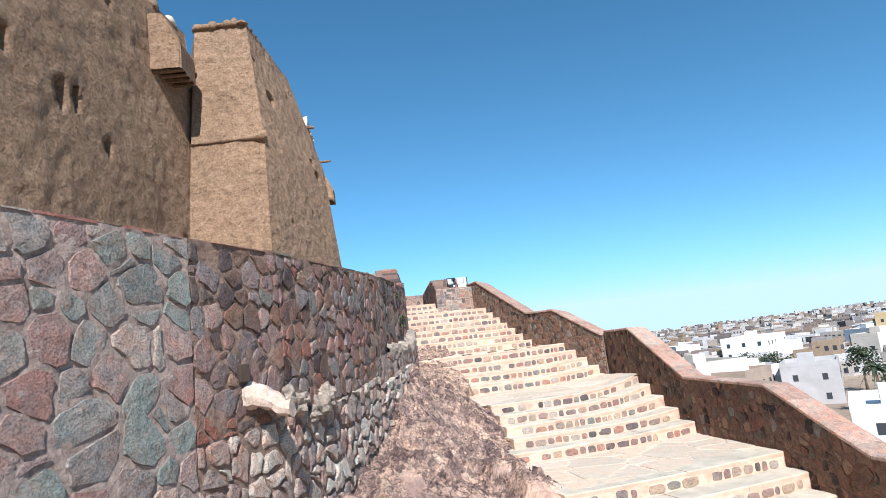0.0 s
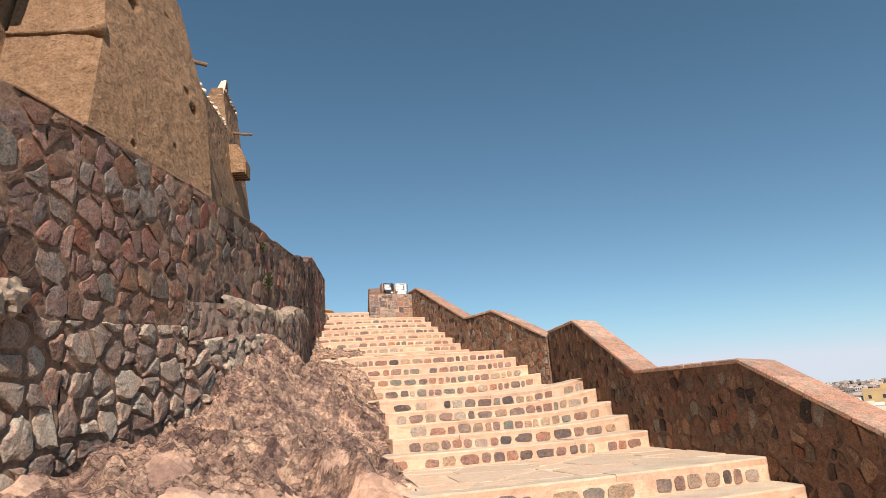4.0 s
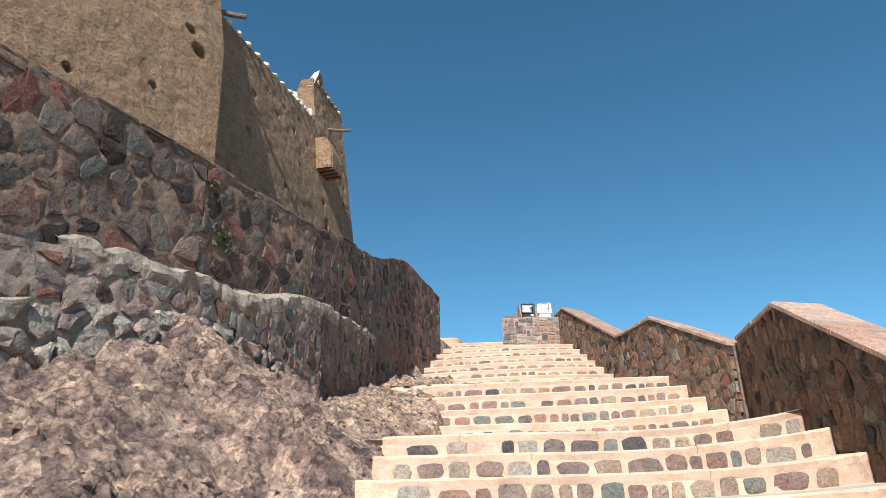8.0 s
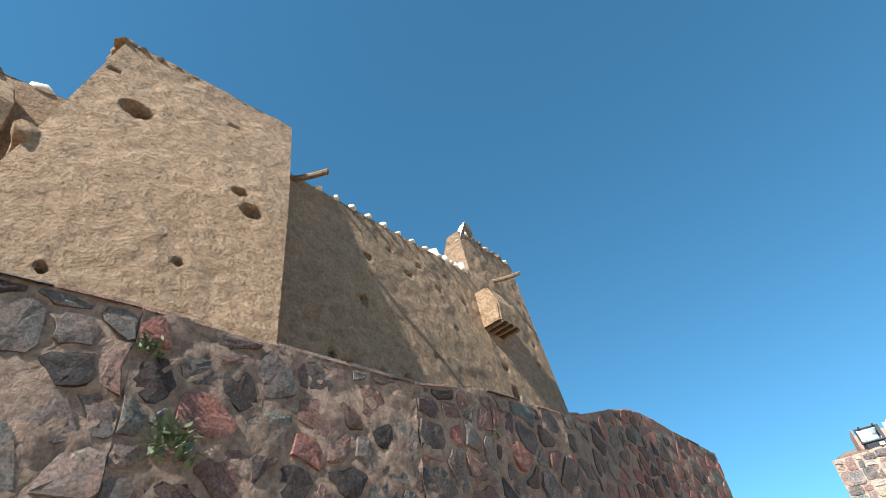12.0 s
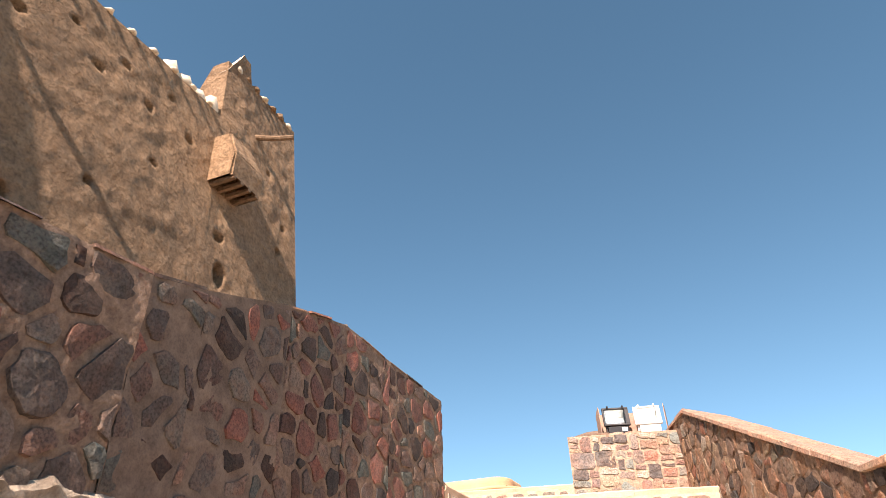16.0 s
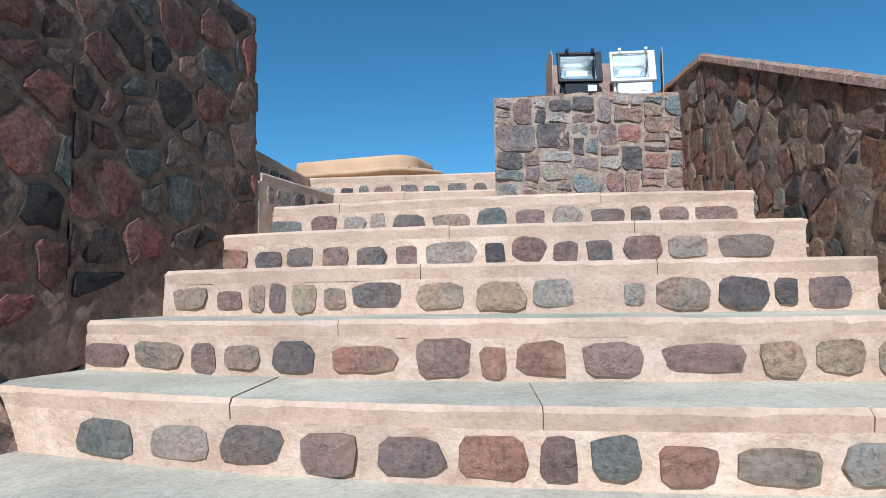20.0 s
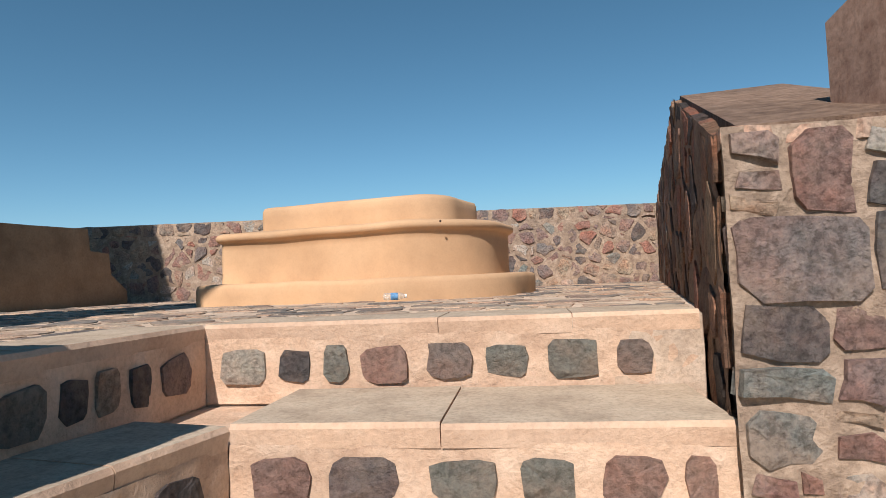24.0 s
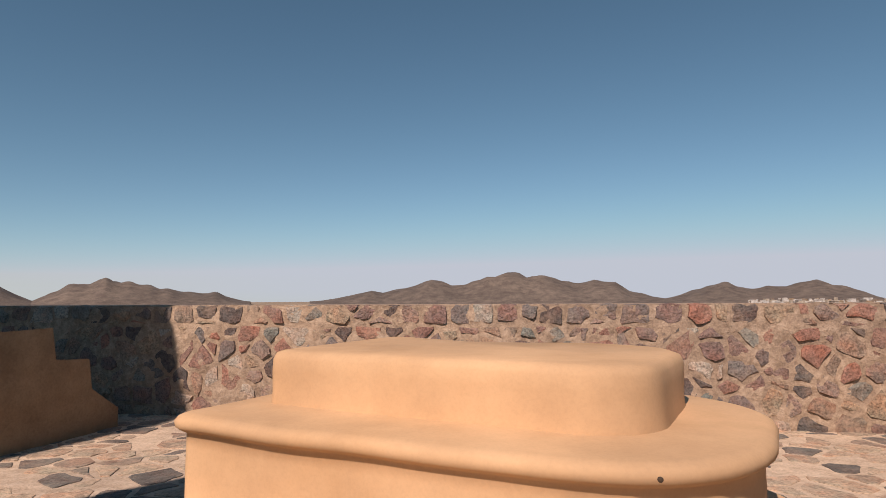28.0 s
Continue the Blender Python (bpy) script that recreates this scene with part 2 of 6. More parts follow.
TERRACE = [(0.20, 0.182, 0.168), (0.30, 0.25, 0.21), (0.49, 0.375, 0.285), (0.152, 0.138, 0.13), (0.53, 0.41, 0.31), (0.48, 0.37, 0.285), (0.47, 0.365, 0.28), (0.32, 0.25, 0.205), (0.51, 0.395, 0.30), (0.23, 0.198, 0.173), (0.46, 0.345, 0.265), (0.41, 0.315, 0.245), (0.50, 0.38, 0.29)]
GREY_PINK = [(0.252, 0.160, 0.142), (0.227, 0.180, 0.166), (0.302, 0.196, 0.166), (0.202, 0.188, 0.166), (0.277, 0.180, 0.154), (0.336, 0.244, 0.204), (0.176, 0.148, 0.139), (0.252, 0.140, 0.119), (0.244, 0.204, 0.181), (0.210, 0.140, 0.123)]
DARK_RED = [(0.17, 0.10, 0.08), (0.115, 0.09, 0.08), (0.20, 0.125, 0.10), (0.05, 0.038, 0.034), (0.15, 0.122, 0.105), (0.25, 0.11, 0.085), (0.13, 0.105, 0.092), (0.18, 0.145, 0.12), (0.07, 0.046, 0.038), (0.23, 0.165, 0.135), (0.125, 0.122, 0.108), (0.19, 0.11, 0.088), (0.15, 0.115, 0.10), (0.105, 0.07, 0.06)]
PALE = [(0.30, 0.205, 0.182), (0.27, 0.235, 0.205), (0.35, 0.25, 0.21), (0.235, 0.24, 0.205), (0.32, 0.23, 0.195), (0.38, 0.31, 0.255), (0.21, 0.20, 0.175), (0.29, 0.185, 0.155), (0.28, 0.26, 0.225), (0.24, 0.255, 0.22)]
M_STONE_G = stone_mat("grey_pink_stone", PALE, dusty=0.35, dust=(0.44, 0.35, 0.29), relief=0.8)
M_STONE_GI = stone_mat("grey_pink_stone_joined", PALE, True, dusty=0.35, dust=(0.44, 0.35, 0.29), relief=0.8)
LIMED = [(0.42, 0.34, 0.285), (0.50, 0.42, 0.345), (0.31, 0.235, 0.20), (0.38, 0.27, 0.22), (0.55, 0.475, 0.395), (0.27, 0.21, 0.19)]
M_STONE_P = stone_mat("lime_crusted_stone", LIMED, dusty=0.75, dust=(0.50, 0.42, 0.335), relief=1.3)
M_STONE_PI = stone_mat("lime_crusted_stone_joined", LIMED, True, dusty=0.75, dust=(0.50, 0.42, 0.335), relief=1.3)
M_STONE_M = stone_mat("mixed_rubble_stone", GREY_PINK + RUBBLE[::2], dusty=0.3)
M_STONE_MI = stone_mat("mixed_rubble_stone_joined", GREY_PINK + RUBBLE[::2], True, dusty=0.3)
M_STONE_D = stone_mat("dark_red_stone", DARK_RED, dusty=0.2)
M_STONE_DI = stone_mat("dark_red_stone_joined", DARK_RED, True, dusty=0.2)
VIVID = [(0.21, 0.10, 0.08), (0.075, 0.055, 0.048), (0.15, 0.11, 0.095), (0.27, 0.12, 0.095), (0.05, 0.045, 0.045), (0.19, 0.13, 0.105), (0.12, 0.125, 0.11), (0.24, 0.16, 0.125), (0.10, 0.06, 0.05), (0.17, 0.085, 0.07)]
M_STONE_V = stone_mat("red_and_dark_stone", VIVID, dusty=0.15)
M_STONE_VI = stone_mat("red_and_dark_stone_joined", VIVID, True, dusty=0.15)
M_STONE = stone_mat("rubble_stone", RUBBLE)
M_STONE_I = stone_mat("rubble_stone_joined", RUBBLE, True)
BLEACHED = [(0.29, 0.185, 0.16), (0.34, 0.245, 0.195), (0.23, 0.19, 0.18), (0.39, 0.30, 0.225), (0.44, 0.385, 0.335), (0.36, 0.195, 0.155), (0.15, 0.125, 0.12),
            (0.25, 0.25, 0.23), (0.31, 0.23, 0.20), (0.26, 0.175, 0.16)]
M_STONE_T = stone_mat("bleached_rubble_stone", BLEACHED, dusty=0.55, dust=(0.48, 0.36, 0.27))
M_STONE_TI = stone_mat("bleached_rubble_stone_joined", BLEACHED, True, dusty=0.55, dust=(0.48, 0.36, 0.27))
M_RISER = stone_mat("riser_stone", RISERS, dusty=0.5, dust=(0.52, 0.37, 0.27), relief=1.0, mottle=0.62)
M_FLAG = stone_mat("landing_flag", FLAGS, dusty=0.6, dust=(0.57, 0.455, 0.35), relief=0.07, mottle=0.4)
M_TERR = stone_mat("terrace_flag", TERRACE, dusty=0.6, dust=(0.54, 0.42, 0.325), relief=0.5, mottle=0.75)
M_TERR_I = stone_mat("terrace_flag_joined", TERRACE, True, dusty=0.6, dust=(0.54, 0.42, 0.325), relief=0.5, mottle=0.75)
M_CAP = stone_mat("coping_slab", [(0.42, 0.27, 0.20), (0.46, 0.31, 0.235), (0.38, 0.25, 0.19), (0.48, 0.34, 0.26)], dusty=0.3, relief=0.5)
M_JOINT = rough_mat("pale_joint_mortar", (0.55, 0.44, 0.33), (0.63, 0.52, 0.40), (0.70, 0.60, 0.48), 1.0, 9, bstr=0.4, bdist=0.01, cracks=0.3, speck=0.3)
M_NOSE = rough_mat("pink_sandstone_nosing", (0.52, 0.352, 0.252), (0.61, 0.432, 0.318), (0.69, 0.515, 0.395), 1.2, 4.5, bstr=0.6, bdist=0.03, cracks=0.9, speck=0.3, con=0.2)
M_TREAD = rough_mat("worn_grey_tread", (0.46, 0.41, 0.32), (0.545, 0.487, 0.385), (0.62, 0.555, 0.445), 0.9, 3.5, bstr=0.3, bdist=0.01, cracks=0.4)
M_EDGE = rough_mat("tan_edge_slab", (0.40, 0.32, 0.245), (0.49, 0.40, 0.31), (0.56, 0.47, 0.37), 1.2, 6, bstr=0.4, cracks=0.6)
M_MORTAR = rough_mat("brown_mortar", (0.16, 0.105, 0.078), (0.232, 0.158, 0.117), (0.30, 0.21, 0.158), 1.0, 16, bstr=0.9, bdist=0.03)
M_MORTAR_G = rough_mat("grey_mortar", (0.24, 0.18, 0.148), (0.33, 0.255, 0.212), (0.42, 0.335, 0.28), 1.0, 14, bstr=0.9, bdist=0.03)
M_MORTAR_U = rough_mat("smeared_mortar", (0.13, 0.093, 0.072), (0.18, 0.129, 0.10), (0.235, 0.172, 0.134), 0.9, 7, bstr=0.7, bdist=0.03)
M_MORTAR_R = rough_mat("red_mortar", (0.135, 0.081, 0.0594), (0.194, 0.122, 0.09), (0.252, 0.167, 0.126), 1.0, 16, bstr=0.9, bdist=0.03)
M_MORTAR_L = rough_mat("pale_mortar", (0.29, 0.215, 0.165), (0.39, 0.295, 0.225), (0.48, 0.375, 0.295), 1.0, 16, bstr=0.8, bdist=0.03)
M_MORTAR_T = rough_mat("tan_mortar", (0.50, 0.385, 0.295), (0.59, 0.465, 0.365), (0.67, 0.545, 0.44), 1.0, 12, bstr=0.6, bdist=0.02, cracks=0.5)
M_MORTAR_P = rough_mat("pink_mortar", (0.53, 0.355, 0.252), (0.64, 0.455, 0.335), (0.73, 0.555, 0.43), 1.0, 6.5, bstr=0.8, bdist=0.03, cracks=0.8, speck=0.35, con=0.2)
M_MUD = rough_mat("mud_plaster", (0.222, 0.142, 0.086), (0.29, 0.189, 0.116), (0.35, 0.237, 0.15), 0.35, 7, bstr=1.0, bdist=0.09, grain=24, cracks=1.5, speck=0.9, con=0.18)
M_MUD_S = rough_mat("smooth_mud_plaster", (0.55, 0.35, 0.205), (0.60, 0.39, 0.235), (0.64, 0.425, 0.26), 0.9, 2.2, rough=0.85, bstr=0.2, bdist=0.008, grain=70, speck=0.12, con=0.2)
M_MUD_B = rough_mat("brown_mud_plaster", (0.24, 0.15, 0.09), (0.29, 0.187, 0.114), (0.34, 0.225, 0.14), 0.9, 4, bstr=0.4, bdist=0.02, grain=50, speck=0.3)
M_LIME = rough_mat("lime_cap", (0.58, 0.48, 0.36), (0.68, 0.59, 0.46), (0.76, 0.68, 0.56), 1.0, 10)
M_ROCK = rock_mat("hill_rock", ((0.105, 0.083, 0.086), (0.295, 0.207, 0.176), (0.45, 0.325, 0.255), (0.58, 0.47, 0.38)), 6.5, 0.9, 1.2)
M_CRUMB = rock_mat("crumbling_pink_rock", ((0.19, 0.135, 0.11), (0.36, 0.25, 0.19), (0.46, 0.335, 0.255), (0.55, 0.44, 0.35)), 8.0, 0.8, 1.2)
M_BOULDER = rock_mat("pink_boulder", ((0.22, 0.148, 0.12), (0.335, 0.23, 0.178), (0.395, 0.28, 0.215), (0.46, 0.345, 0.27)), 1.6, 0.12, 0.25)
M_CONC = rough_mat("rough_concrete", (0.22, 0.175, 0.135), (0.35, 0.29, 0.23), (0.47, 0.405, 0.33), 0.8, 9, bstr=1.0, bdist=0.05, grain=30, cracks=0.6)
M_WOOD = rough_mat("weathered_wood", (0.13, 0.085, 0.055), (0.21, 0.14, 0.09), (0.28, 0.19, 0.13), 2, 22)
M_LEAF = flat_mat("dusty_leaf", (0.10, 0.12, 0.06), 0.7, var=0.4, scale=30)
# near-black colour for the shade inside small hollows that aren't cut
M_HOLE_SHADE = flat_mat("painted_hole_shade", (0.06, 0.042, 0.03), 0.95)
M_SAND = rough_mat("dry_ground", (0.25, 0.19, 0.135), (0.32, 0.245, 0.18), (0.38, 0.30, 0.225), 0.02, 0.4, bstr=0.2, grain=3)

# ---------- building helpers ----------
rng = random.Random(7)


def part(name, bm, material, parent=None, label=""):
    me = bpy.data.meshes.new(name)
    bm.to_mesh(me)
    bm.free()
    me.materials.append(material)
    ob = new(name, me)
    if parent is not None:
        ob.parent = parent
    if label:
        tagged(ob, label)
    return ob


def mesh_ob(name, verts, faces, material, parent=None, smooth=False):
    me = bpy.data.meshes.new(name)
    me.from_pydata([tuple(v) for v in verts], [], faces)
    me.materials.append(material)
    if smooth:
        me.polygons.foreach_set("use_smooth", [True] * len(me.polygons))
    me.update()
    ob = new(name, me)
    if parent is not None:
        ob.parent = parent
    return ob


def thing(name, label, category, group="", kind=""):
    return tagged(new(name), label, category, group, kind)


def box_bm(x0, x1, y0, y1, z0, z1, bev=0.0, seg=2):
    bm = bmesh.new()
    bmesh.ops.create_cube(bm, size=1.0)
    for v in bm.verts:
        v.co = Vector((x0 if v.co.x < 0 else x1, y0 if v.co.y < 0 else y1, z0 if v.co.z < 0 else z1))
    if bev:
        bmesh.ops.bevel(bm, geom=list(bm.edges), offset=bev, segments=seg, affect='EDGES', profile=0.5)
    return bm


def prism(name, outline, z0, z1, material, parent=None, tops=None):
    """A solid over a plan outline (counter-clockwise); tops gives each corner its own height."""
    n = len(outline)
    tops = tops or [z1] * n
    v = [(x, y, z0) for x, y in outline] + [(x, y, t) for (x, y), t in zip(outline, tops)]
    f = [tuple(reversed(range(n))), tuple(range(n, 2 * n))] + [(i, (i + 1) % n, n + (i + 1) % n, n + i) for i in range(n)]
    return mesh_ob(name, v, f, material, parent)


def clip(poly, a, b, c):
    """The part of a polygon where a*x + b*y <= c."""
    out = []
    for i, p in enumerate(poly):
        q = poly[(i + 1) % len(poly)]
        dp, dq = a * p[0] + b * p[1] - c, a * q[0] + b * q[1] - c
        if dp <= 0:
            out.append(p)
        if dp * dq < 0:
            t = dp / (dp - dq)
            out.append((p[0] + t * (q[0] - p[0]), p[1] + t * (q[1] - p[1])))
    return out


def cells(region, sx, sy, jitter, rnd, joint):
    """Irregular stones that fill a convex region of a plane: polygons, shrunk by half a joint."""
    xs, ys = [p[0] for p in region], [p[1] for p in region]
    x0, y0 = min(xs) - sx, min(ys) - sy
    nx, ny = int((max(xs) - x0) / sx) + 2, int((max(ys) - y0) / sy) + 2
    pts, wts = {}, {}
    for j in range(ny):
        off = rnd.uniform(0, 1)
        for i in range(nx):
            pts[i, j] = (x0 + (i + off + rnd.uniform(-jitter, jitter)) * sx, y0 + (j + 0.5 + rnd.uniform(-jitter, jitter) * 0.8) * sy)
            wts[i, j] = rnd.uniform(-1, 1) * 0.27 * sx * sy
    out = []
    for (i, j), p in pts.items():
        poly = list(region)
        for di in (-2, -1, 0, 1, 2):
            for dj in (-1, 0, 1):
                q = pts.get((i + di, j + dj))
                if q is None or (di == 0 and dj == 0):
                    continue
                ax, ay = q[0] - p[0], (q[1] - p[1])
                d = math.hypot(ax, ay)
                mx, my = (p[0] + q[0]) / 2, (p[1] + q[1]) / 2
                poly = clip(poly, ax / d, ay / d, (ax * mx + ay * my) / d + (wts[i, j] - wts[i + di, j + dj]) / (2 * d) - joint / 2)
                if len(poly) < 3:
                    break
            if len(poly) < 3:
                break
        if len(poly) >= 3:
            area = sum(poly[k][0] * poly[(k + 1) % len(poly)][1] - poly[(k + 1) % len(poly)][0] * poly[k][1] for k in range(len(poly))) / 2
            if abs(area) > sx * sy * 0.10:
                out.append(poly)
    return out


def stone_geo(poly, proud, rnd, rough=0.25, inset=0.09, cut=True):
    """One stone over a plane polygon: vertices (u, v, out of the plane) and faces."""
    if cut:
        pl = []
        for k, p in enumerate(poly):
            a, b = poly[k - 1], poly[(k + 1) % len(poly)]
            la, lb = math.dist(p, a), math.dist(p, b)
            if la < 1e-4 or lb < 1e-4:
                continue
            c = rnd.uniform(0.05, 0.3) * min(la, lb)
            pl.append((p[0] + (a[0] - p[0]) * c / la, p[1] + (a[1] - p[1]) * c / la))
            if c > 0.02:
                pl.append((p[0] + (b[0] - p[0]) * c / lb, p[1] + (b[1] - p[1]) * c / lb))
        poly = pl
        pl = []
        for k, p in enumerate(poly):
            q = poly[(k + 1) % len(poly)]
            pl.append(p)
            d = math.dist(p, q)
            if d > 0.09:
                j = rnd.uniform(-0.09, 0.05) * d
                pl.append(((p[0] + q[0]) / 2 + (q[1] - p[1]) / d * j, (p[1] + q[1]) / 2 - (q[0] - p[0]) / d * j))
        poly = pl
    n = len(poly)
    cx, cy = sum(p[0] for p in poly) / n, sum(p[1] for p in poly) / n
    tu, tv = rnd.uniform(-rough, rough) * 0.3, rnd.uniform(-rough, rough) * 0.3
    verts = [(p[0], p[1], -0.045) for p in poly]

    def out(x, y, k):
        return proud * k + tu * (x - cx) + tv * (y - cy) + rnd.uniform(-1, 1) * 0.013 * rough
    for w0, k in ((inset, 0.86), (0.5, 1.04)):
        for p in poly:
            w = w0 * rnd.uniform(0.5, 1.4)
            x, y = p[0] + (cx - p[0]) * w, p[1] + (cy - p[1]) * w
            verts.append((x, y, out(x, y, k)))
    verts.append((cx, cy, out(cx, cy, 1.04)))
    faces = []
    for r in (0, n):
        faces += [(r + i, r + (i + 1) % n, r + n + (i + 1) % n, r + n + i) for i in range(n)]
    faces += [(2 * n + i, 2 * n + (i + 1) % n, 3 * n) for i in range(n)]
    return verts, faces


def blob(x0, x1, z0, z1, rnd):
    """The outline of a rounded, roughly square stone."""
    n = rnd.choice((9, 10, 11))
    cx, cz, a, b = (x0 + x1) / 2, (z0 + z1) / 2, (x1 - x0) / 2, (z1 - z0) / 2
    out = []
    for i in range(n):
        t = 2 * math.pi * (i + rnd.uniform(-0.15, 0.15)) / n
        c, s = math.cos(t), math.sin(t)
        k = rnd.uniform(0.86, 1.04)
        out.append((cx + a * k * math.copysign(abs(c) ** 0.55, c), cz + b * k * math.copysign(abs(s) ** 0.55, s)))
    return out


def mortar_bed(parent, to3d, ln, low, high, material, level=0.0, amp=0.014, step=0.04, seed=0.0, name="mortar_bed"):
    """The rough mortar between the stones of a wall: an uneven sheet that laps over their edges; low and high are heights at both ends."""
    nu = max(2, int(ln / step))
    nv = max(2, int(max(high[0] - low[0], high[1] - low[1]) / step))
    v, f = [], []
    for i in range(nu + 1):
        s = i / nu
        a, b = low[0] + (low[1] - low[0]) * s, high[0] + (high[1] - high[0]) * s
        for j in range(nv + 1):
            u, z = ln * s, a + (b - a) * j / nv
            p = Vector((u + seed, z, seed))
            w = amp * (1.3 * noise.noise(p * 4.5) + 1.0 * noise.noise(p * 11) + 0.7 * noise.noise(p * 25))
            v.append(to3d(u, z, level + w))
    for i in range(nu):
        for j in range(nv):
            k = i * (nv + 1) + j
            f.append((k, k + nv + 1, k + nv + 2, k + 1))
    return mesh_ob(name, v, f, material, parent, True)


def lay(parent, name, region, to3d, sx, sy, material, joined_mat, proud=0.02, joint=0.03, jitter=0.3, rough=0.25, seed=1, keep=None, limit=300, joined_name="rubble", inset=0.09, cut=True, skip=0.0):
    """Covers a convex plane region with stones: the near ones as parts of their own, the rest joined."""
    rnd = random.Random(seed)
    single, jv, jf = 0, [], []
    for poly in cells(region, sx, sy, jitter, rnd, joint):
        if rnd.random() < skip:
            continue
        v, f = stone_geo(poly, proud * rnd.uniform(0.6, 1.5), rnd, rough, inset, cut)
        v3 = [to3d(*p) for p in v]
        c = v3[-1]
        if single < limit and (keep is None or keep(c)):
            mesh_ob(name, v3, f, material, parent)
            single += 1
        else:
            k = len(jv)
            jv += v3
            jf += [tuple(i + k for i in q) for q in f]
    if jv:
        tagged(mesh_ob(joined_name, jv, jf, joined_mat, parent), kind="stuff")
    return single


def blocks(parent, name, to3d, u0, u1, z0, z1, material, seed, joint=0.013, proud=0.007):
    """Roughly squared stones of very unequal size, fitted close together on a face."""
    rnd = random.Random(seed)
    todo = [(u0, u1, z0, z1)]
    while todo:
        a, b, c, d = todo.pop()
        w, h = b - a, d - c
        most = rnd.uniform(0.13, 0.36)
        if max(w, h * 1.25) > most and max(w, h) > 0.13:
            k = rnd.uniform(0.34, 0.66)
            if w > h * 1.25:
                todo += [(a, a + w * k, c, d), (a + w * k, b, c, d)]
            else:
                todo += [(a, b, c, c + h * k), (a, b, c + h * k, d)]
            continue
        j = joint * rnd.uniform(0.5, 1.3) / 2
        q = [(a + j, c + j), (b - j, c + j), (b - j, d - j), (a + j, d - j)]
        q = [(x + rnd.uniform(-0.012, 0.012), y + rnd.uniform(-0.012, 0.012)) for x, y in q]
        v, f = stone_geo(q, proud * rnd.uniform(0.4, 1.9), rnd, 0.3, 0.05)
        mesh_ob(name, [to3d(*p) for p in v], f, material, parent)


def wall_map(p0, p1, lean=0.0, zref=0.0):
    """A map from (along, height, out) to the world for an upright face from p0 to p1; it faces the right hand of that way."""
    a, b = Vector((*p0, 0)), Vector((*p1, 0))
    d = (b - a).normalized()
    n = Vector((d.y, -d.x, 0))

    def to3d(u, v, w):
        q = a + d * u + n * (w - lean * (v - zref))
        return (q.x, q.y, v)
    return to3d, (b - a).length

# ---------- plan ----------
R = 0.2205                      # riser
Z_A, Z_B, Z_C, Z_D, Z_E = 0.0, 4 * R, 9 * R, 13 * R, 20 * R
Z_21, Z_T = 4.62, 4.85          # the two last steps; the terrace
# flights: risers, first nosing at the right-hand end, tread, height at the foot, skew and bow of the first and last step, sag of the left-hand side at foot and top
FLIGHTS = [(4, 8.77, 0.483, Z_A, (0.0, 0.0), (0.05, 0.05), (0, 0)), (5, 12.76, 0.57, Z_B, (0.10, -0.40), (0.10, 0.25), (0.0, 0.21)),
           (4, 16.92, 0.485, Z_C, (0.30, 0.35), (0.15, 0.15), (0.13, 0.03)), (7, 20.17, 0.488, Z_D, (0.50, 0.50), (0.22, 0.22), (0, 0))]


def sag(x, y, amount):
    """How far a worn step lies lower away from its right-hand end."""
    u = max(0.0, min(1.0, (x_right(y) - x) / 3.6 * 1.7))
    return amount * (1 - (1 - u) ** 2)


def table(pts, y):
    """Straight lines between the points of a table."""
    if y <= pts[0][0]:
        return pts[0][1]
    for (ya, xa), (yb, xb) in zip(pts, pts[1:]):
        if y <= yb:
            return xa + (xb - xa) * (y - ya) / (yb - ya)
    return pts[-1][1]


def x_right(y):
    """The inner face of the parapet."""
    return 1.41 + (y - 8.77) * 0.193 if y < 16.75 else 2.74 - (y - 16.9) * 0.072


WALL_LINE = [(-6.0, -16.5), (0.0, -12.5), (5.0, -9.0), (8.4, -6.45), (9.5, -5.6), (11.0, -4.78), (12.7, -3.92), (14.7, -3.02), (16.6, -2.32), (18.7, -1.80), (21.2, -1.34), (23.22, -0.71)]


def wall_left(y):
    """The face of the retaining wall under the fort."""
    return table(WALL_LINE, y)


def wall_top(y):
    return table([(0.0, 4.1), (9.4, 4.25), (11.5, 4.33), (14.2, 4.50), (15.4, 4.46), (16.3, 4.48), (17.5, 4.80), (18.6, 4.90), (19.2, 5.08), (20.2, 5.46), (21.2, 5.74), (22.0, 5.66), (23.3, 5.60)], y)


def wall_foot(y):
    return table([(0.0, 1.6), (8.0, 0.9), (10.0, 1.1), (12.5, 1.75), (14.3, 2.35), (17.4, 2.55), (20.0, 3.1), (23.3, 4.3)], y)


STAIR_LEFT = [(2.0, -2.6), (8.7, -2.0), (10.3, -1.7), (12.8, -1.45), (14.4, -1.2), (15.3, -1.2), (16.4, -1.25), (17.2, -0.75), (18.3, -0.80), (18.83, -0.53), (19.34, -0.55), (20.3, -0.72), (21.2, -0.90), (21.6, -1.05), (23.22, -0.70), (30, -0.7)]


def x_left(y):
    """Where the steps run into the rock or the wall."""
    return table(STAIR_LEFT, y)


def stair_z(y):
    """The height of the stairway at its left-hand side."""
    z = 0.0
    for n_r, y0, tr, zf, skews, bows, sags in FLIGHTS:
        for i in range(n_r):
            k = i / (n_r - 1)
            if y > y0 + i * tr + skews[0] + (skews[1] - skews[0]) * k:
                z = zf + (i + 1) * R - (sags[0] + (sags[1] - sags[0]) * (i + 1) / n_r)
    return z


def edge_y(y_right, x, skew, bow):
    xr = x_right(y_right)
    u = (xr - x) / 3.6
    return y_right + skew * u - bow * 4 * u * (1 - u)


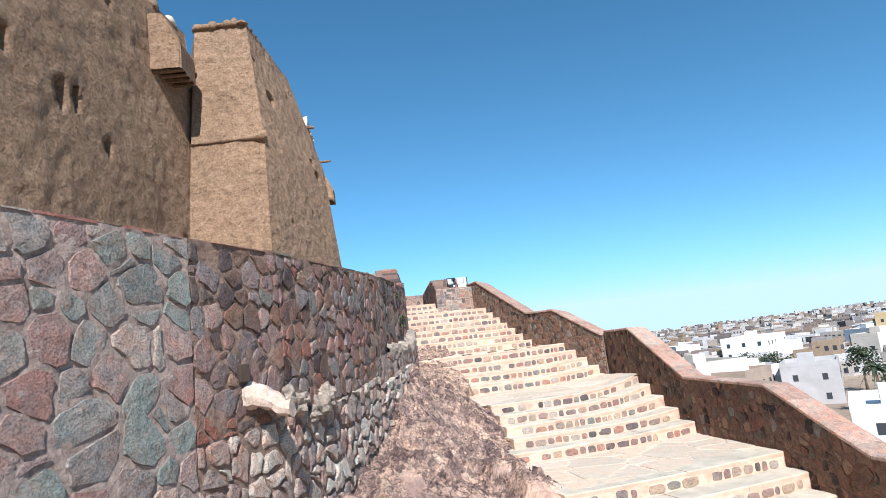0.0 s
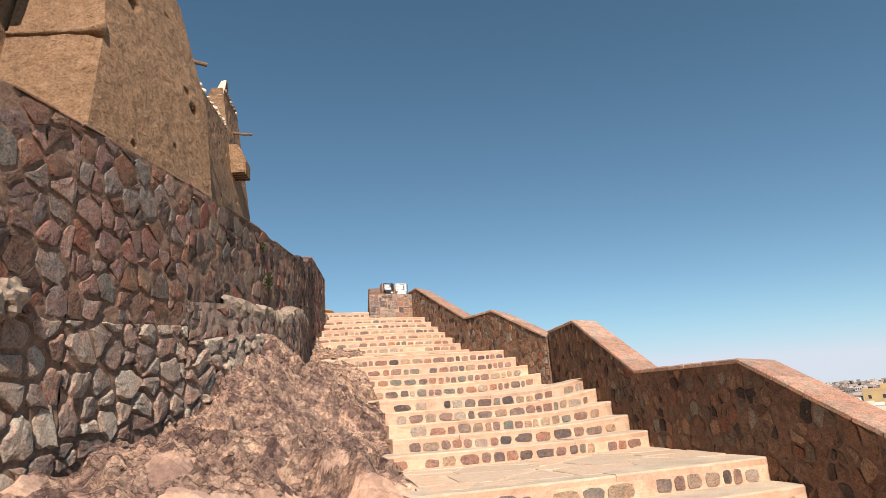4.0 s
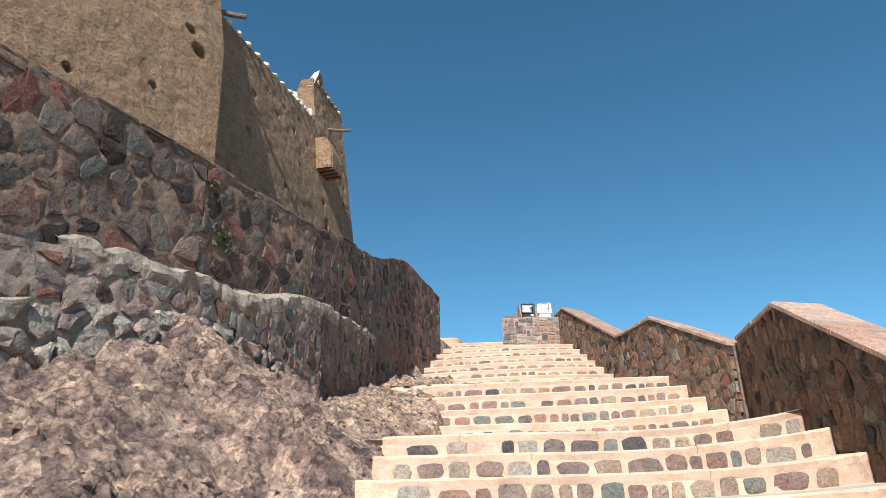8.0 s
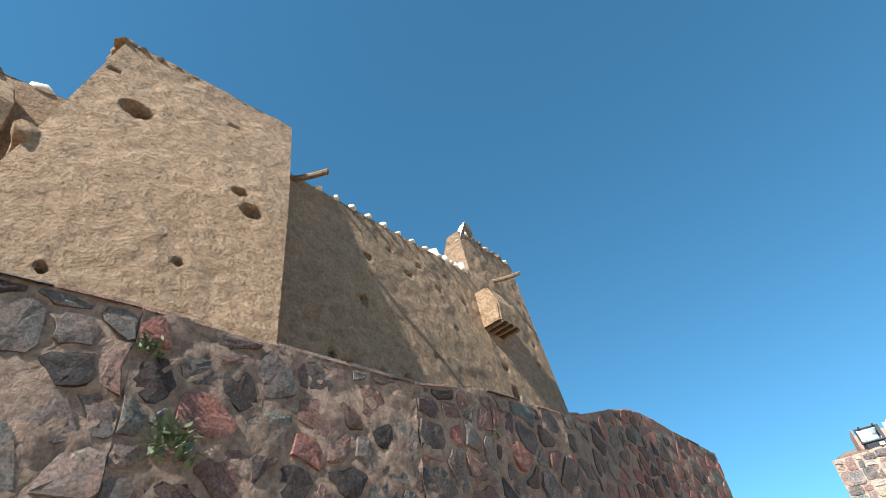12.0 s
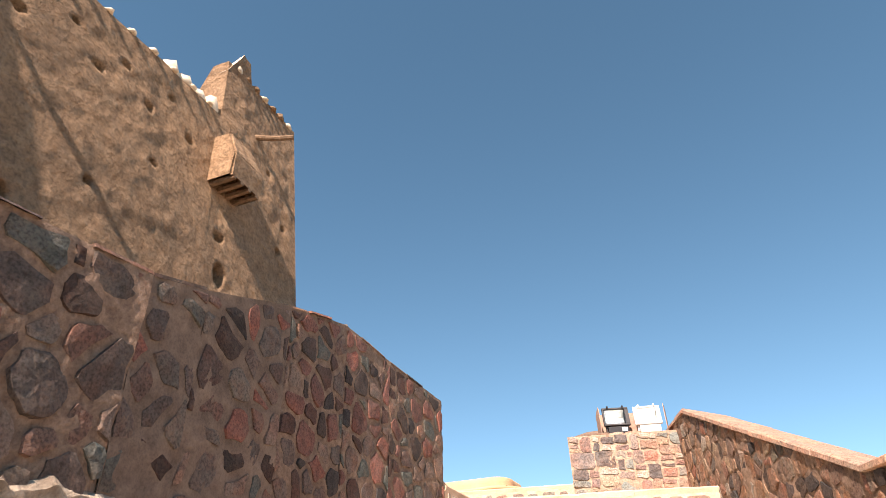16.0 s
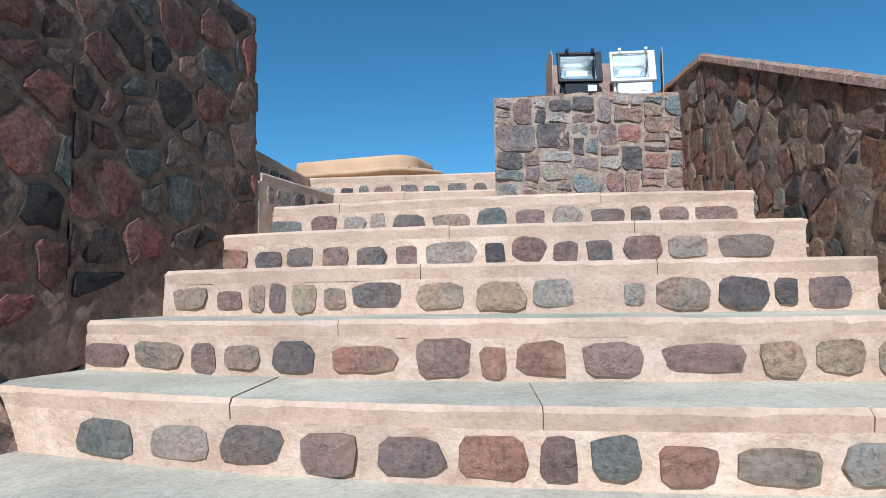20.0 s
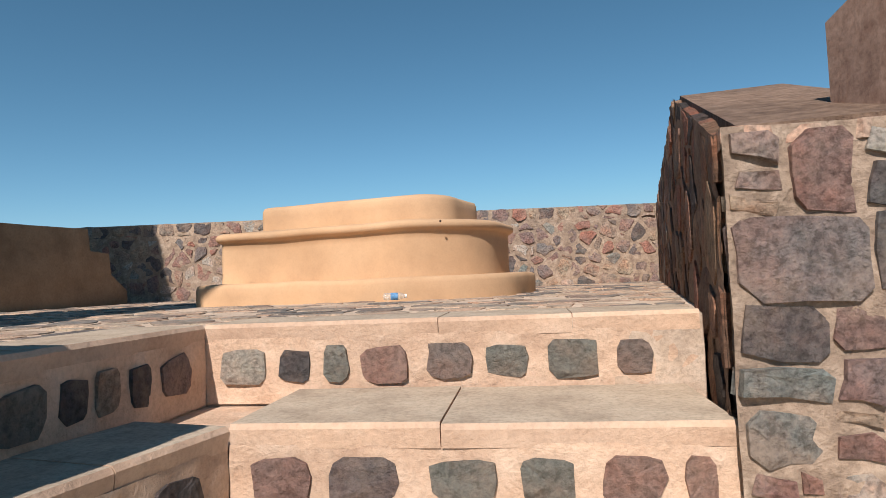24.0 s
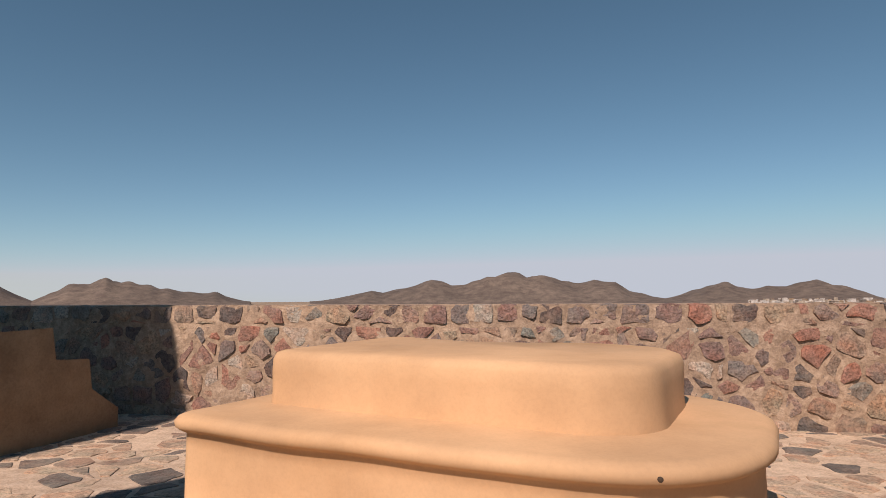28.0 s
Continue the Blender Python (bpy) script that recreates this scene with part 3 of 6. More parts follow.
# ---------- stairs ----------
stairs = thing("stairway", "wide outdoor stairway of pale sandstone with rubble stones set in its risers", "stairs", kind="structure")


def step(y0, z0, z1, y_back, skew, bow, seed, lo, hi):
    """One step: mortar core, riser stones and nosing slabs."""
    rnd = random.Random(seed)
    n = 84
    xr, xl = x_right(y0) + 0.03, min(x_left(y0), x_left(y0 + skew)) - (0.35 if 15.6 < y0 < 22 or y0 < 13 else 0.02)
    xs = [xr + (xl - xr) * i / n for i in range(n + 1)]
    front = [(x, edge_y(y0, x, skew, bow) + 0.008) for x in xs]
    back = y_back + 0.9
    top = z1 - 0.065
    v, f = [], []
    m = 7
    for x, y in front:
        t = top - sag(x, y0, hi)
        b = z0 - sag(x, y0, lo) - 0.03
        v.append((x, y, z0 - 0.7))
        for j in range(m):
            z = b + (t - b) * j / (m - 1)
            q = Vector((x, seed * 2.7, z))
            v.append((x, y - 0.004 * (noise.noise(q * 9) + 0.8 * noise.noise(q * 23)), z))
        v += [(x, max(back, y + 0.2), t), (x, max(back, y + 0.2), z0 - 0.7)]
    c = m + 3
    for i in range(n):
        a, b = c * i, c * (i + 1)
        f += [(a + j, a + j + 1, b + j + 1, b + j) for j in range(m + 1)]
    f += [tuple(reversed(range(c))), tuple(c * n + j for j in range(c))]
    body = mesh_ob("step", v, f, M_MORTAR_P, stairs)
    # riser stones
    x = xr - rnd.uniform(0.05, 0.2)
    h0, h1 = z0 + 0.004, top - 0.004
    while x > xl + 0.2:
        w = rnd.choice((rnd.uniform(0.09, 0.14), rnd.uniform(0.14, 0.20), rnd.uniform(0.17, 0.25), rnd.uniform(0.22, 0.32)))
        if rnd.random() < 0.95:
            a = blob(x - w, x, h0 + rnd.uniform(-0.004, .022), h1 + rnd.uniform(-.026, 0.006), rnd)
            vv, ff = stone_geo(a, rnd.uniform(0.009, 0.014), rnd, 0.2, 0.06, False)
            mesh_ob("riser_stone", [(p[0], edge_y(y0, p[0], skew, bow) + 0.008 - p[2], p[1] - sag(p[0], y0, (lo + hi) / 2)) for p in vv], [tuple(reversed(q)) for q in ff], M_RISER, stairs)
        x -= w + rnd.uniform(0.012, 0.036)
    # nosing slabs
    x = xr
    while x > xl + 0.05:
        w = min(rnd.uniform(0.7, 1.6), x - xl)
        if x - w - xl < 0.4:
            w = x - xl
        m = max(5, int(w / 0.06))
        o = rnd.uniform(-0.004, 0.004)
        zt = z1 + rnd.uniform(-0.006, 0.004)
        vv, ff = [], []
        for i in range(m + 1):
            px = x - 0.0015 - (w - 0.003) * i / m
            chip = max(0.0, rnd.gauss(0, 0.006)) + 0.012 * max(0.0, noise.noise(Vector((px * 5, seed, 0))))
            ey = edge_y(y0, px, skew, bow) - o + chip
            bk = max(y_back + 0.06 + edge_y(y_back, px, skew, bow) - y_back, ey + 0.25)
            g = sag(px, y0, hi)
            vv += [(px, ey + 0.008, top - 0.004 - g), (px, ey, zt - 0.014 - chip - g), (px, ey + 0.014 + chip, zt - g), (px, bk, zt - g)]
        for i in range(m):
            a, b = 4 * i, 4 * (i + 1)
            ff += [(a, a + 1, b + 1, b), (a + 1, a + 2, b + 2, b + 1), (a + 2, a + 3, b + 3, b + 2)]
        ff += [(0, 3, 2, 1), (4 * m, 4 * m + 1, 4 * m + 2, 4 * m + 3)]
        slab = mesh_ob("nosing_slab", vv, ff, M_NOSE, stairs)
        slab.data.materials.append(M_TREAD)
        for q in range(m):
            slab.data.polygons[3 * q + 2].material_index = 1
        x -= w
    return body


seed = 100
for n_r, y0, tr, zf, skews, bows, sags in FLIGHTS:
    for i in range(n_r):
        seed += 1
        k = i / (n_r - 1)
        step(y0 + i * tr, zf + i * R, zf + (i + 1) * R, y0 + (i + 1) * tr if i < n_r - 1 else y0 + i * tr + 0.5,
             skews[0] + (skews[1] - skews[0]) * k, bows[0] + (bows[1] - bows[0]) * k, seed, sags[0] + (sags[1] - sags[0]) * i / n_r, sags[0] + (sags[1] - sags[0]) * (i + 1) / n_r)


def landing(name, outline, z, seed, sx=0.75, sy=0.6, lean=None):
    """A paved landing; lean gives (y, sag) at its front and back where it lies aslant."""
    def low(x, y):
        return sag(x, y, table(lean, y)) if lean else 0.0
    base = prism(name, outline, z - 0.8, z - 0.05, M_JOINT, None, [z - 0.05 - low(*p) for p in outline])
    tagged(base, "landing paved with large pale sandstone flags", "landing", kind="structure")
    xs, ys = [p[0] for p in outline], [p[1] for p in outline]
    nx, ny = int((max(xs) - min(xs)) / 0.09), int((max(ys) - min(ys)) / 0.09)
    v, f = [], []
    for j in range(ny + 1):
        y = min(ys) + (max(ys) - min(ys)) * j / ny
        for i in range(nx + 1):
            x = min(xs) + (max(xs) - min(xs)) * i / nx
            v.append((x, y, z - 0.007 - low(x, y) + 0.004 * noise.noise(Vector((x * 7, y * 7, seed)))))
    for j in range(ny):
        f += [(k, k + 1, k + nx + 2, k + nx + 1) for k in range(j * (nx + 1), j * (nx + 1) + nx)
              if all((v[k][0] - a[0]) * (b[1] - a[1]) - (v[k][1] - a[1]) * (b[0] - a[0]) < 0.15 for a, b in zip(outline, outline[1:] + outline[:1]))]
    mesh_ob("joint_mortar", v, f, M_JOINT, base, True)
    lay(base, "flagstone", outline, lambda u, v, w: (u, v, z - 0.006 + w - low(u, v)), sx, sy, M_FLAG, M_FLAG, proud=0.007, joint=0.035, jitter=0.44, rough=0.01, seed=seed, inset=0.02)
    return base


landing("landing_lower", [(-2.9, 2.0), (0.1, 2.0), (1.42, 8.85), (-2.3, 8.85)], Z_A, 1)
landing("landing_second", [(-2.0, 10.4), (1.75, 10.35), (2.25, 13.0), (-1.8, 13.0)], Z_B, 2)
landing("landing_third", [(-1.40, 14.95), (0.6, 14.90), (2.0, 15.0), (2.66, 15.15), (2.80, 17.1), (2.0, 17.15), (0.6, 17.25), (-1.40, 17.45)], Z_C, 3, lean=[(15.0, 0.21), (17.0, 0.13)])
landing("landing_fourth", [(-1.5, 18.8), (2.62, 18.5), (2.5, 20.4), (-1.3, 20.95)], Z_D, 4)
landing("landing_top", [(-0.60, 23.4), (2.28, 23.3), (2.25, 24.5), (-0.60, 24.5)], Z_E, 5)

# ---------- parapets beside the stairs ----------


def parapet(name, pts, thick, seed, label, mortar, level, fall):
    """A rubble wall along the stairs: pts are (y, x of the inner face, foot, top) in walking order."""
    root = thing(name, label, "parapet wall", kind="structure")
    rnd = random.Random(seed)
    v, f = [], []
    for y, x, zb, zt in pts:
        v += [(x + 0.05, y, zb - 0.8), (x + 0.05, y, zt - 0.05), (x + thick, y, zt - fall - 0.05), (x + thick, y, zb - 3.0)]
    n = len(pts) - 1
    for i in range(n):
        a, b = 4 * i, 4 * (i + 1)
        f += [(a, b, b + 1, a + 1), (a + 1, b + 1, b + 2, a + 2), (a + 2, b + 2, b + 3, a + 3)]
    f += [(0, 1, 2, 3), (4 * n + 3, 4 * n + 2, 4 * n + 1, 4 * n)]
    mesh_ob("wall_core", v, f, mortar, root)
    for i in range(n):
        (ya, xa, ba, ta), (yb, xb, bb, tb) = pts[i], pts[i + 1]
        to3d, ln = wall_map((xb, yb), (xa, ya))
        if ln < 0.15:
            continue
        reg = [(0, bb - 0.15), (ln, ba - 0.15), (ln, ta - 0.06), (0, tb - 0.06)]
        mortar_bed(root, to3d, ln, (bb - 0.2, ba - 0.2), (tb - 0.05, ta - 0.05), mortar, level, 0.013, 0.04, seed + i)
        lay(root, "rubble_stone", reg, to3d, 0.14, 0.17, M_STONE, M_STONE_I, proud=0.012, joint=0.017, jitter=0.46, rough=0.2, seed=seed * 10 + i, limit=150)
        # coping slabs
        s, k = 0.0, 0
        while s < ln - 0.02:
            w = min(rnd.uniform(0.28, 0.55), ln - s)
            if ln - s - w < 0.15:
                w = ln - s
            a0, a1 = s / ln, (s + w) / ln
            vv = []
            for t in (a0 + 0.006 / ln, a1 - 0.006 / ln):
                x, y, z = xb + (xa - xb) * t, yb + (ya - yb) * t, tb + (ta - tb) * t
                o = rnd.uniform(-0.005, 0.01)
                vv += [(x - 0.03 - o, y, z - 0.05), (x - 0.025 - o, y, z - 0.012), (x, y, z + rnd.uniform(0, .008)), (x + thick - 0.02, y, z - fall + rnd.uniform(0, .008)), (x + thick + 0.03, y, z - fall - 0.05)]
            ff = [(j, j + 1, j + 6, j + 5) for j in range(4)] + [(4, 3, 2, 1, 0), (5, 6, 7, 8, 9), (0, 5, 9, 4)]
            mesh_ob("coping_slab", vv, ff, M_CAP, root)
            s += w
    return root


H = 1.07
parapet("parapet_lower", [(1.0, -0.10, 0, H), (8.5, x_right(8.5), 0, H), (10.4, x_right(10.4), Z_B, Z_B + 1.0), (12.9, x_right(12.9), Z_B, Z_B + H),
                          (15.2, x_right(15.2), Z_C, Z_C + H), (16.72, x_right(16.72), Z_C, Z_C + H)], 0.5, 11, "brown rubble parapet with pink sandstone coping beside the stairs", M_MORTAR_R, 0.006, 0.04)
parapet("parapet_upper", [(16.76, 2.85, Z_C, Z_C + H - 0.05), (18.75, x_right(18.75), Z_D, Z_D + 1.0), (20.3, x_right(20.3), Z_D, Z_D + H),
                          (23.7, x_right(23.7), Z_E, Z_E + H - 0.03), (24.5, x_right(24.5), Z_E, Z_E + H - 0.03)], 0.5, 12, "red-brown rubble parapet with sloping sandstone coping", M_MORTAR, 0.004, 0.12)

# ---------- retaining wall under the fort ----------
retaining = thing("wall_retaining", "high retaining wall of multicoloured rubble in brown mortar", "stone wall", kind="structure")
WALL_Y = sorted([p[0] for p in WALL_LINE] + [17.5, 19.2, 20.2, 22.0])

v, f = [], []
for y in WALL_Y:
    x, zt = wall_left(y) - 0.06, wall_top(y)
    v += [(x, y, -1.5), (x, y, zt), (x - 0.55, y + 0.15, zt), (x - 0.55, y + 0.15, -1.5)]
n = len(WALL_Y) - 1
for i in range(n):
    a, b = 4 * i, 4 * (i + 1)
    f += [(a, a + 1, b + 1, b), (a + 1, a + 2, b + 2, b + 1), (a + 3, b + 3, b + 2, a + 2)]
f += [(0, 3, 2, 1), (4 * n, 4 * n + 1, 4 * n + 2, 4 * n + 3)]
mesh_ob("wall_core", v, f, M_MORTAR, retaining)
for i in range(n):
    ya, yb = WALL_Y[i], WALL_Y[i + 1]
    to3d, ln = wall_map((wall_left(ya), ya), (wall_left(yb), yb))
    reg = [(0, wall_foot(ya)), (ln, wall_foot(yb)), (ln, wall_top(yb) - 0.03), (0, wall_top(ya) - 0.03)]
    if ya < 8.4:        # large grey and pink stones at the near end
        size, stone, joined, bed, proud, joint, rough, skip = (0.34, 0.27), M_STONE_G, M_STONE_GI, M_MORTAR_G, 0.016, 0.022, 0.2, 0.02
    elif ya < 12.6:
        size, stone, joined, bed, proud, joint, rough, skip = (0.25, 0.21), M_STONE_M, M_STONE_MI, M_MORTAR, 0.02, 0.024, 0.26, 0.04
    elif ya < 18:
        size, stone, joined, bed, proud, joint, rough, skip = (0.27, 0.23), M_STONE_D, M_STONE_DI, M_MORTAR, 0.02, 0.028, 0.24, 0.07
    elif ya >= 20:      # distinct red and dark stones at the top of the stairs
        size, stone, joined, bed, proud, joint, rough, skip = (0.22, 0.20), M_STONE_V, M_STONE_VI, M_MORTAR, 0.014, 0.03, 0.12, 0.02
    else:               # small dark stones set wide apart in smeared mortar
        size, stone, joined, bed, proud, joint, rough, skip = (0.25, 0.22), M_STONE_D, M_STONE_DI, M_MORTAR_U, 0.016, 0.045, 0.16, 0.05
    if 8 < ya < 12.6:   # rough, lime-crusted masonry below, plainer stones above
        crust = (2.35, 2.45) if ya < 9 else (2.45, 2.5) if ya < 11 else (2.5, 2.7)
        lay(retaining, "crusted_stone", [(0, wall_foot(ya) - 0.1), (ln, wall_foot(yb) - 0.1), (ln, crust[1]), (0, crust[0])], to3d, 0.27, 0.22, M_STONE_P, M_STONE_PI, proud=0.032, joint=0.014, jitter=0.5, rough=0.38, seed=640 + i, limit=200, inset=0.2)
        reg = [(0, crust[0]), (ln, crust[1]), reg[2], reg[3]]
    lay(retaining, "rubble_stone", reg, to3d, *size, stone, joined, proud=proud, joint=joint, jitter=0.48, rough=rough, skip=skip, seed=40 + i, limit=260 if ya >= 0 else 0)
    mortar_bed(retaining, to3d, ln, (wall_foot(ya) - 0.3, wall_foot(yb) - 0.3), (wall_top(ya), wall_top(yb)), bed, 0.008 if 12.6 <= ya < 20 else 0.002, 0.016 if ya < 18 else 0.009, 0.045 if ya >= 5 else 0.15, i * 3.0)
    # thin slabs bedded along the top
    rc, s = random.Random(500 + i), 0.0
    while ya >= 0 and s < ln - 0.05:
        w = min(rc.uniform(0.25, 0.6), ln - s)
        o, h = rc.uniform(-0.02, 0.04), rc.uniform(0.012, 0.035)
        z0, z1 = wall_top(ya) + (wall_top(yb) - wall_top(ya)) * s / ln, wall_top(ya) + (wall_top(yb) - wall_top(ya)) * (s + w) / ln
        vv = []
        for u, z in ((s + 0.01, z0), (s + w - 0.01, z1)):
            vv += [to3d(u, z - 0.01, o), to3d(u, z - 0.01 + h, o - 0.01), to3d(u, z - 0.01 + h * 1.1, -0.45), to3d(u, z - 0.01, -0.45)]
        mesh_ob("top_slab", vv, [(0, 4, 5, 1), (1, 5, 6, 2), (2, 6, 7, 3), (0, 1, 2, 3), (7, 6, 5, 4)], M_STONE, retaining)
        s += w
# the end face of the wall, turned to the terrace
to3d, ln = wall_map((-0.71, 23.23), (-1.9, 23.7))
lay(retaining, "rubble_stone", [(0, Z_E - 0.1), (ln, Z_E), (ln, 5.55), (0, 5.55)], to3d, 0.26, 0.24, M_STONE, M_STONE_I, proud=0.03, joint=0.035, seed=60)
prism("wall_end_core", [(-0.73, 23.22), (-1.9, 23.68), (-2.3, 23.2), (-1.2, 22.4)], 3.5, 5.57, M_MORTAR, retaining)

# earth that fills the hilltop behind the wall, under the fort
v, f = [], []
FILL_Y = [-6.0 + 1.0 * k for k in range(30)]
for y in FILL_Y:
    x, z = wall_left(y) - 0.35, wall_top(y) - 0.07
    for k in range(9):
        px = x + (-22.0 - x) * (k / 8) ** 1.5
        v.append((px, y, z + (0.06 * noise.noise(Vector((px, y, 3))) if k else 0.0) - 0.02 * k))
for j in range(len(FILL_Y) - 1):
    f += [(j * 9 + k, j * 9 + 9 + k, j * 9 + 10 + k, j * 9 + k + 1) for k in range(8)]
n = len(FILL_Y)
lo = len(v)
v += [(-34.0, y, -4.0) for y in FILL_Y]
f += [(j * 9 + 8, j * 9 + 17, lo + j + 1, lo + j) for j in range(n - 1)]
base = len(v)
v += [(*v[k][:2], -3.0) for k in range(9)] + [(*v[(n - 1) * 9 + k][:2], -3.0) for k in range(9)]
f += [(k, k + 1, base + k + 1, base + k) for k in range(8)] + [((n - 1) * 9 + k + 1, (n - 1) * 9 + k, base + 9 + k, base + 10 + k) for k in range(8)]
fill = mesh_ob("hilltop", v, f, M_SAND, None, True)
tagged(fill, "bare earth of the hilltop behind the retaining wall", "ground", kind="structure")

# ---------- rock at the foot of the wall ----------


def rock_height(x, y):
    w = wall_left(min(y, 23.0))
    e = x_left(y)
    foot, edge = wall_foot(y), sum(stair_z(y + 0.1 * k) for k in range(-5, 6)) / 11 + table([(9, -0.12), (15.4, -0.12), (16.4, 0.12), (17.6, 0.22), (18.5, 0.0), (18.9, 0.16), (19.4, 0.26), (20.4, 0.3), (21.0, -0.05), (21.4, -0.2)], y)
    t = (x - w) / max(0.3, e - w)
    if t < 1:
        h = foot + (edge - foot) * max(0.0, t) ** 1.15
    else:
        h = edge - (x - e) * (2.4 if y > 16 else 1.8)
    lower = 0.02 + max(0.0, -2.9 - x) * 0.47
    k = min(1.0, max(0.0, (y - 6.2) / 2.6))
    k = k * k * (3 - 2 * k)
    h = lower + (h - lower) * k
    s = (0.35 + 0.65 * k) * (0.6 if y > 15.8 else 1.0)
    amp = min(1.0, 0.3 + abs(x - e) * 1.1)
    q = Vector((x, y, h * 0.25))
    q += 0.12 * Vector((noise.noise(q * 2.3), noise.noise(q * 2.3 + Vector((7, 0, 0))), 0))
    z = 0.12 * noise.noise(q * 1.1)
    plain = 1 - 0.82 * (1 - min(1.0, max(0.0, (y - 9.2) / 1.8)))      # rounded boulders at the near end, broken rock beyond
    for size, lift, lean, soft in ((1.25, 0.20, 0.34 * plain, 0.05), (0.55, 0.12 * plain, 0.62 * plain, 0.06), (0.24, 0.07 * plain, 0.6 * plain, 0.09), (0.12, 0.032 * plain, 0.4 * plain, 0.12)):
        far, near = noise.voronoi(q / size)
        total, part_z = 0.0, 0.0
        for j in range(2):
            w = math.exp((far[0] - far[j]) / soft)
            d = q - near[j] * size
            r = noise.noise_vector(near[j] * 13.7 + Vector((0.3, 0.5, 2.1)))
            total += w
            part_z += w * (lift * r.x * 1.6 + lean * (r.y * d.x + r.z * d.y))
        z += part_z / total
    return h + s * amp * (z + plain * (0.13 * (0.25 - abs(noise.noise(q * 3.6))) + 0.07 * (0.25 - abs(noise.noise(q * 8.5)))) + (0.006 + 0.03 * plain) * noise.noise(q * 15.0) + (0.002 + 0.018 * plain) * noise.noise(q * 33.0))


NX = 120
ROCK_Y = [-6 + 0.09 * j for j in range(130)] + [5.7 + 0.036 * j for j in range(64)] + [8.0 + 0.026 * j for j in range(524)]
v, f = [], []
for y in ROCK_Y:
    w = wall_left(y) - 0.2
    e = x_left(y) + 0.4
    for i in range(NX + 1):
        x = w + (e - w) * i / NX
        v.append((x, y, rock_height(x, y)))
for j in range(len(ROCK_Y) - 1):
    for i in range(NX):
        a = j * (NX + 1) + i
        f.append((a, a + 1, a + NX + 2, a + NX + 1))
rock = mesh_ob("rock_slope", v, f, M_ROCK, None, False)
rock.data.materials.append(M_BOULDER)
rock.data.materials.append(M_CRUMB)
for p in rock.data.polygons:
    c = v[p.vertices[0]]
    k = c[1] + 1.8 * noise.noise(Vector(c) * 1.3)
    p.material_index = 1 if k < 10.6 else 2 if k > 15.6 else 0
tagged(rock, "weathered red-brown bedrock slope below the retaining wall", "rock", kind="structure")

# loose stones on the slope
rs = random.Random(31)
v, f = [], []
for _ in range(1300):
    y = rs.uniform(6.5, 20.5)
    w, e = wall_left(y), x_left(y)
    x = w + (e - w) * rs.random() ** 0.8
    r = 0.010 + 0.03 * rs.random() ** 3
    c = Vector((x, y, rock_height(x, y) + r * 0.3))
    k = len(v)
    for d in ((1, 0, 0), (0, 1, 0), (-1, 0, 0), (0, -1, 0), (0, 0, 1), (0, 0, -1)):
        v.append(c + Vector(d) * r * rs.uniform(0.6, 1.3) + Vector((rs.uniform(-1, 1), rs.uniform(-1, 1), rs.uniform(-1, 1))) * r * 0.3)
    f += [(k + a, k + (a + 1) % 4, k + 4) for a in range(4)] + [(k + (a + 1) % 4, k + a, k + 5) for a in range(4)]
scree = mesh_ob("loose_stones", v, f, stone_mat("loose_stone", [(0.25, 0.17, 0.13), (0.34, 0.25, 0.19), (0.17, 0.13, 0.11), (0.40, 0.31, 0.24)], True))
tagged(scree, "loose brown stones scattered over the bedrock slope", "stones", kind="stuff")

# ---------- terrace ----------
T_OUT = [(-0.90, 23.24), (-0.79, 24.78), (0.93, 24.70), (2.5, 31.2), (-7.4, 30.4), (-7.4, 23.6), (-2.0, 23.2)]
terrace = prism("terrace_floor", T_OUT, 3.6, Z_T - 0.012, M_MORTAR_T)
tagged(terrace, "terrace paved with irregular brown and grey flags in pink mortar", "paving", kind="structure")
lay(terrace, "flagstone", [(-0.73, 25.05), (0.97, 24.98), (2.4, 31.1), (-7.0, 30.3), (-7.0, 25.05)], lambda u, v, w: (u, v, Z_T - 0.014 + w), 0.26, 0.19, M_TERR, M_TERR_I,
    proud=0.007, skip=0.16, joint=0.03, jitter=0.46, rough=0.02, seed=77, inset=0.05)
lay(terrace, "flagstone", [(-2.3, 23.6), (-1.22, 23.3), (-1.12, 25.0), (-2.3, 25.0)], lambda u, v, w: (u, v, Z_T - 0.014 + w), 0.28, 0.2, M_TERR, M_TERR,
    proud=0.007, skip=0.1, joint=0.03, jitter=0.42, rough=0.02, seed=78, inset=0.05)
step21 = prism("terrace_step", [(-0.69, 23.24), (-0.45, 24.22), (0.86, 24.18), (0.95, 25.0), (-0.9, 25.0), (-0.9, 23.24)], 4.2, Z_21 - 0.06, M_MORTAR_P)
tagged(step21, "low pink sandstone steps up to the terrace", "step", kind="structure")


